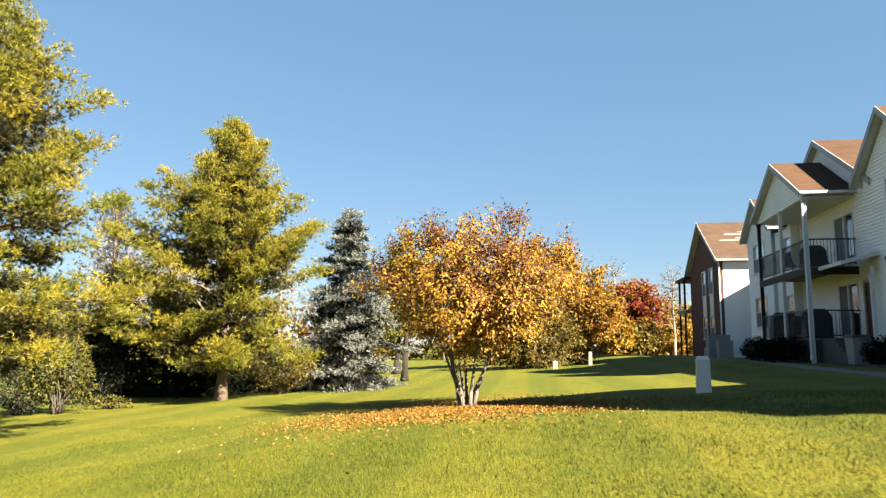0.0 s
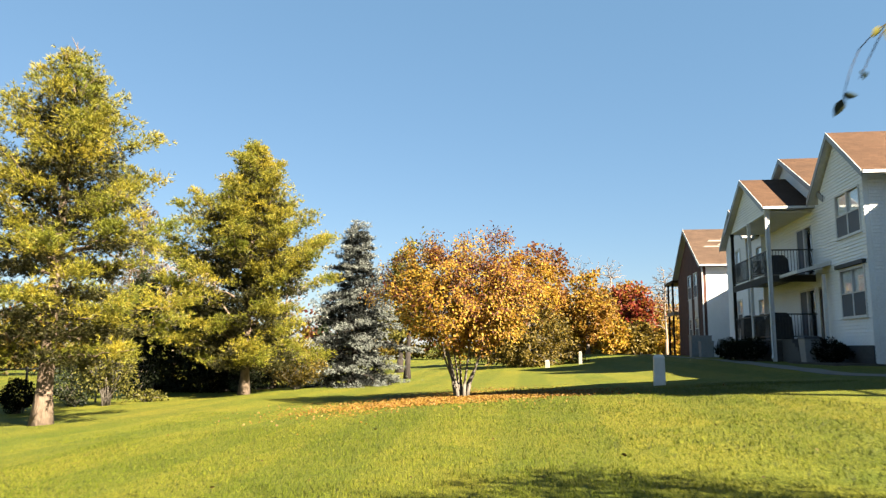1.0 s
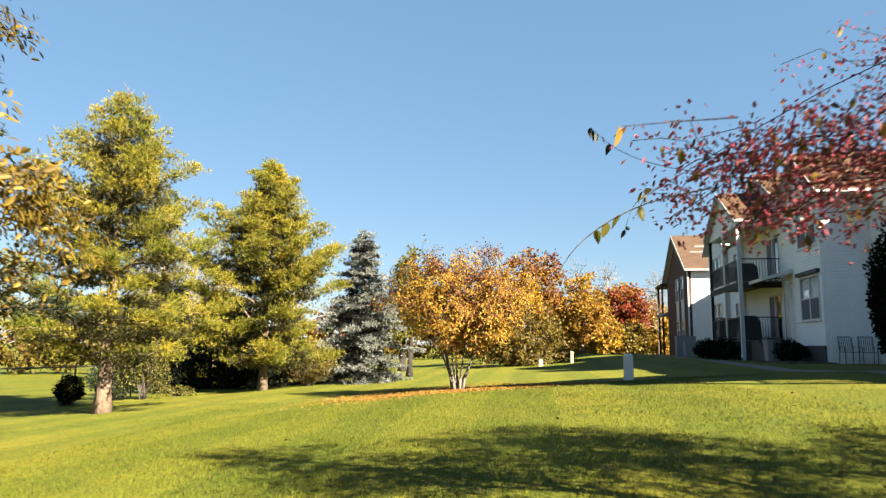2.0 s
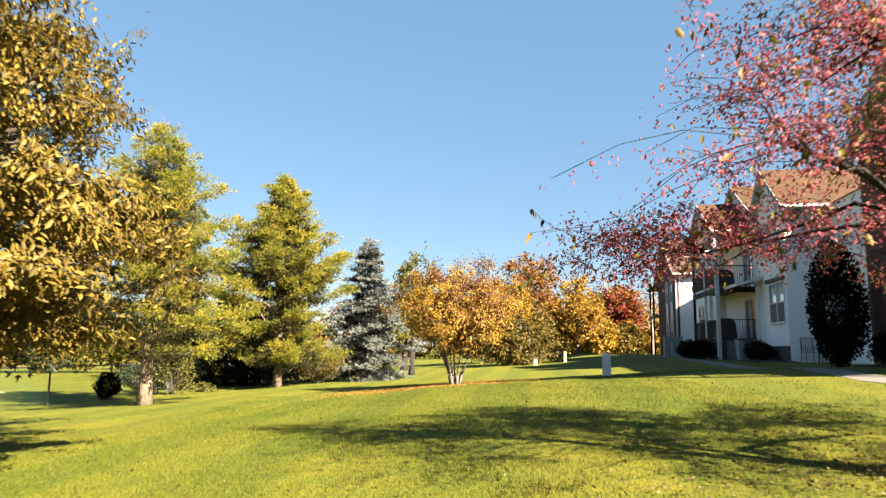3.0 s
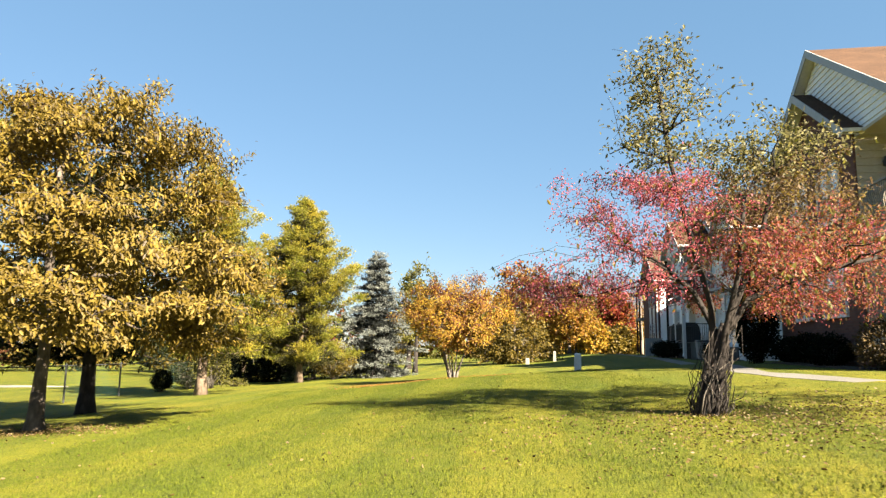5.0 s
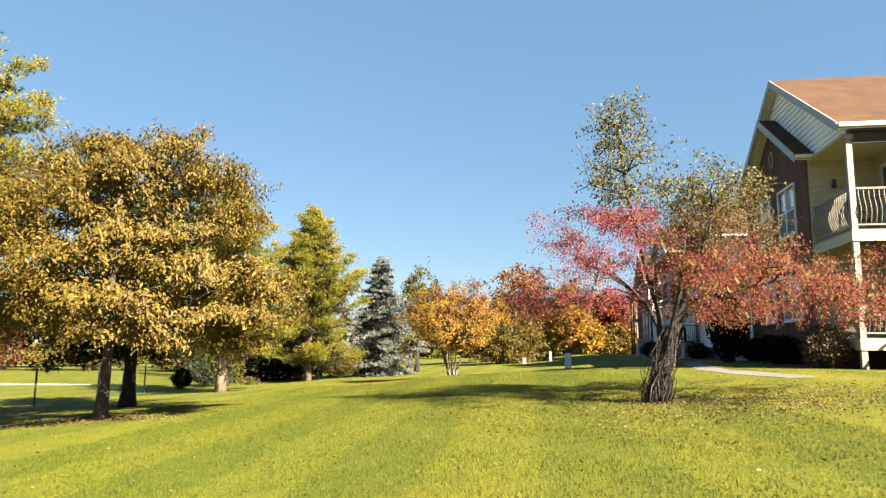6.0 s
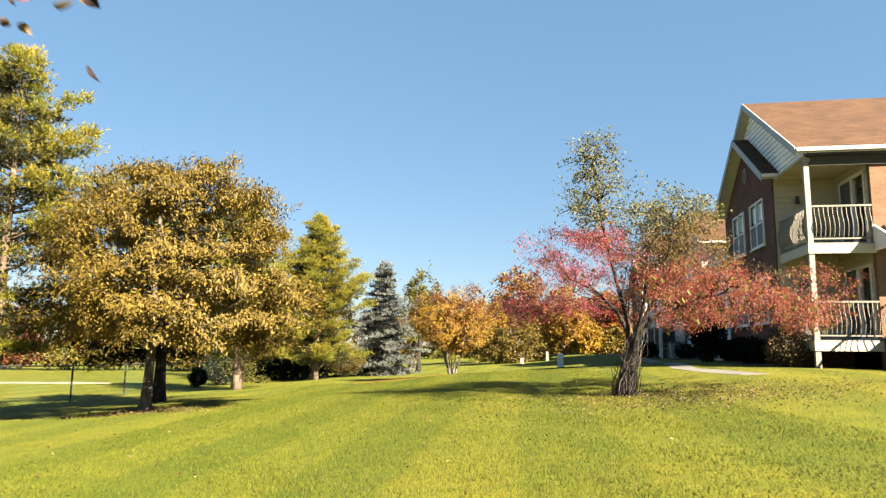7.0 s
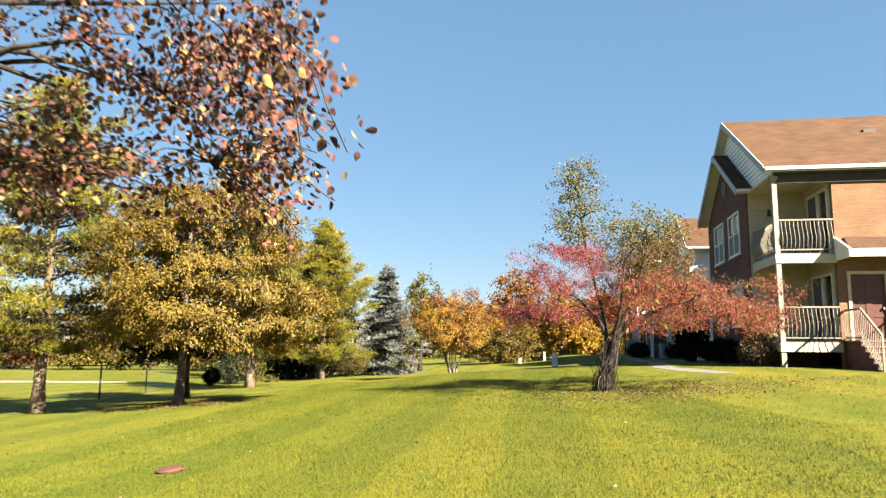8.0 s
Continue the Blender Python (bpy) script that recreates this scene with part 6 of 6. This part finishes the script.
# ---- clipped shrubs by the walls ----
def wall_shrubs():
    for i, (u, v, r, leaf, words) in enumerate((
        (9.7, 3.55, (0.62, 0.75, 0.62), DARKBROWN, "clipped barberry bush with dark brown leaves beside the balcony post"),
        (9.55, 6.3, (0.5, 0.7, 0.45), SHADELEAF, "low dark shrub under the brick wall"),
        (9.55, 7.9, (0.5, 0.7, 0.5), SHADELEAF, "low dark shrub under the brick wall"),
        (9.55, 9.5, (0.5, 0.7, 0.45), SHADELEAF, "low dark shrub under the brick wall"),
        (10.4, 24.0, (0.6, 0.9, 0.5), SHADELEAF, "rounded dark evergreen by the white wall"),
        (9.0, 28.6, (0.55, 0.9, 0.55), SHADELEAF, "dark evergreen mound below the porch"),
        (9.0, 30.6, (0.55, 0.9, 0.5), SHADELEAF, "dark evergreen mound below the porch"),
        (9.0, 32.6, (0.55, 0.9, 0.55), SHADELEAF, "dark evergreen mound below the porch"),
    )):
        x, y, _ = along(u, v)
        shrub(x, y, None, r, 200 + i, words, leaf, 3300, 0.072, stems=8)
    x, y = 11.0, 10.4
    shrub(x, y, None, (0.72, 0.72, 1.75), 215, "tall dense dark yew between the two buildings", SHADELEAF, 9500, 0.10, "yew", stems=12, lumps=0.2, flat=0.15, cat="shrub")


# ---- grass and fallen leaves ----
def blocked(x, y):
    """True where the footpath or a building stands."""
    c, s = math.cos(radians(-TURN)), math.sin(radians(-TURN))
    u, v = x * c - y * s, x * s + y * c
    path = np.min([np.hypot(x - px, y - py) for px, py in WALKWAY], axis=0) < 0.36
    house = (u > 9.9) & (v > 2.4) | (u > 11.9) & (u < 13.7) & (v > 0.3)
    return path | house


def grass():
    rng = np.random.default_rng(300)
    P = []
    for x0, x1, y0, y1, per in ((-5, 5, -16.5, 8, 1500), (-6, 7, 8, 14, 420), (-9, -5, 2, 14, 110), (5, 9, 2, 8, 160), (-9, -5, -15, 4, 220), (5, 10, -15, 4, 260), (-14, -9, -12, 6, 70), (10, 13, -10, 0.2, 120)):
        n = int((x1 - x0) * (y1 - y0) * per)
        P.append(np.stack([rng.uniform(x0, x1, n), rng.uniform(y0, y1, n)], 1))
    P = np.concatenate(P)
    P = P[~blocked(P[:, 0], P[:, 1])]
    lush = np.sin(P[:, 0] * 1.7 + 1.3 * np.sin(P[:, 1] * 1.1)) * np.sin(P[:, 1] * 1.9 + P[:, 0] * 0.6)
    P = P[rng.uniform(size=len(P)) < 0.9 + 0.1 * lush]
    n = len(P)
    base = np.column_stack([P, ground(P[:, 0], P[:, 1]) - 0.005])
    a = rng.uniform(0, 2 * math.pi, n)
    s = np.stack([np.cos(a), np.sin(a), 0 * a], 1) * rng.uniform(0.003, 0.006, n)[:, None]
    lean = np.stack([rng.normal(0, 0.5, n), rng.normal(0, 0.5, n), np.ones(n)], 1)
    top = base + unit(lean) * rng.uniform(0.018, 0.048, n)[:, None]
    v = np.stack([base - s, base + s, top], 1).reshape(-1, 3)
    ob = sheet("grass", v, np.arange(3 * n).reshape(-1, 3), GRASS)
    tagged(ob, "short mown grass blades, green with straw-coloured tips", "grass", kind="stuff")


def litter(name, n, cx, cy, rx, ry, size, mat, label, seed, thin=0.5):
    rng = np.random.default_rng(seed)
    d = rng.normal(size=(n, 2)) * thin
    x, y = cx + d[:, 0] * rx, cy + d[:, 1] * ry
    ok = ~blocked(x, y)
    x, y = x[ok], y[ok]
    n = len(x)
    p = np.column_stack([x, y, ground(x, y) + 0.018 + rng.uniform(0, 0.025, n)])
    ln = size * rng.uniform(0.6, 1.3, n)
    a = np.column_stack([rng.normal(size=(n, 2)), rng.normal(0, 0.35, n)])
    v, f = blades(p, a, ln, ln * 0.6, rng)
    tagged(sheet(name, v, f, mat), label, "fallen leaves", kind="stuff")


wall_shrubs()
litter("fallen_leaves", 25000, 0.35, 13.6, 3.1, 4.0, 0.035, LITTER, "drift of orange fallen leaves under the amber tree", 301)
litter("fallen_leaves", 5200, 4.9, -4.9, 3.4, 2.6, 0.034, DRYLITTER, "dry tan leaves scattered under the crabapple", 302)
litter("fallen_leaves", 2600, -6.7, -1.6, 1.6, 1.0, 0.032, DRYLITTER, "dry gold leaves round the foot of the golden tree", 303)
litter("fallen_leaves", 500, 0.0, -5.0, 9.0, 9.0, 0.04, DRYLITTER, "single dry leaves scattered over the lawn", 304)
grass()
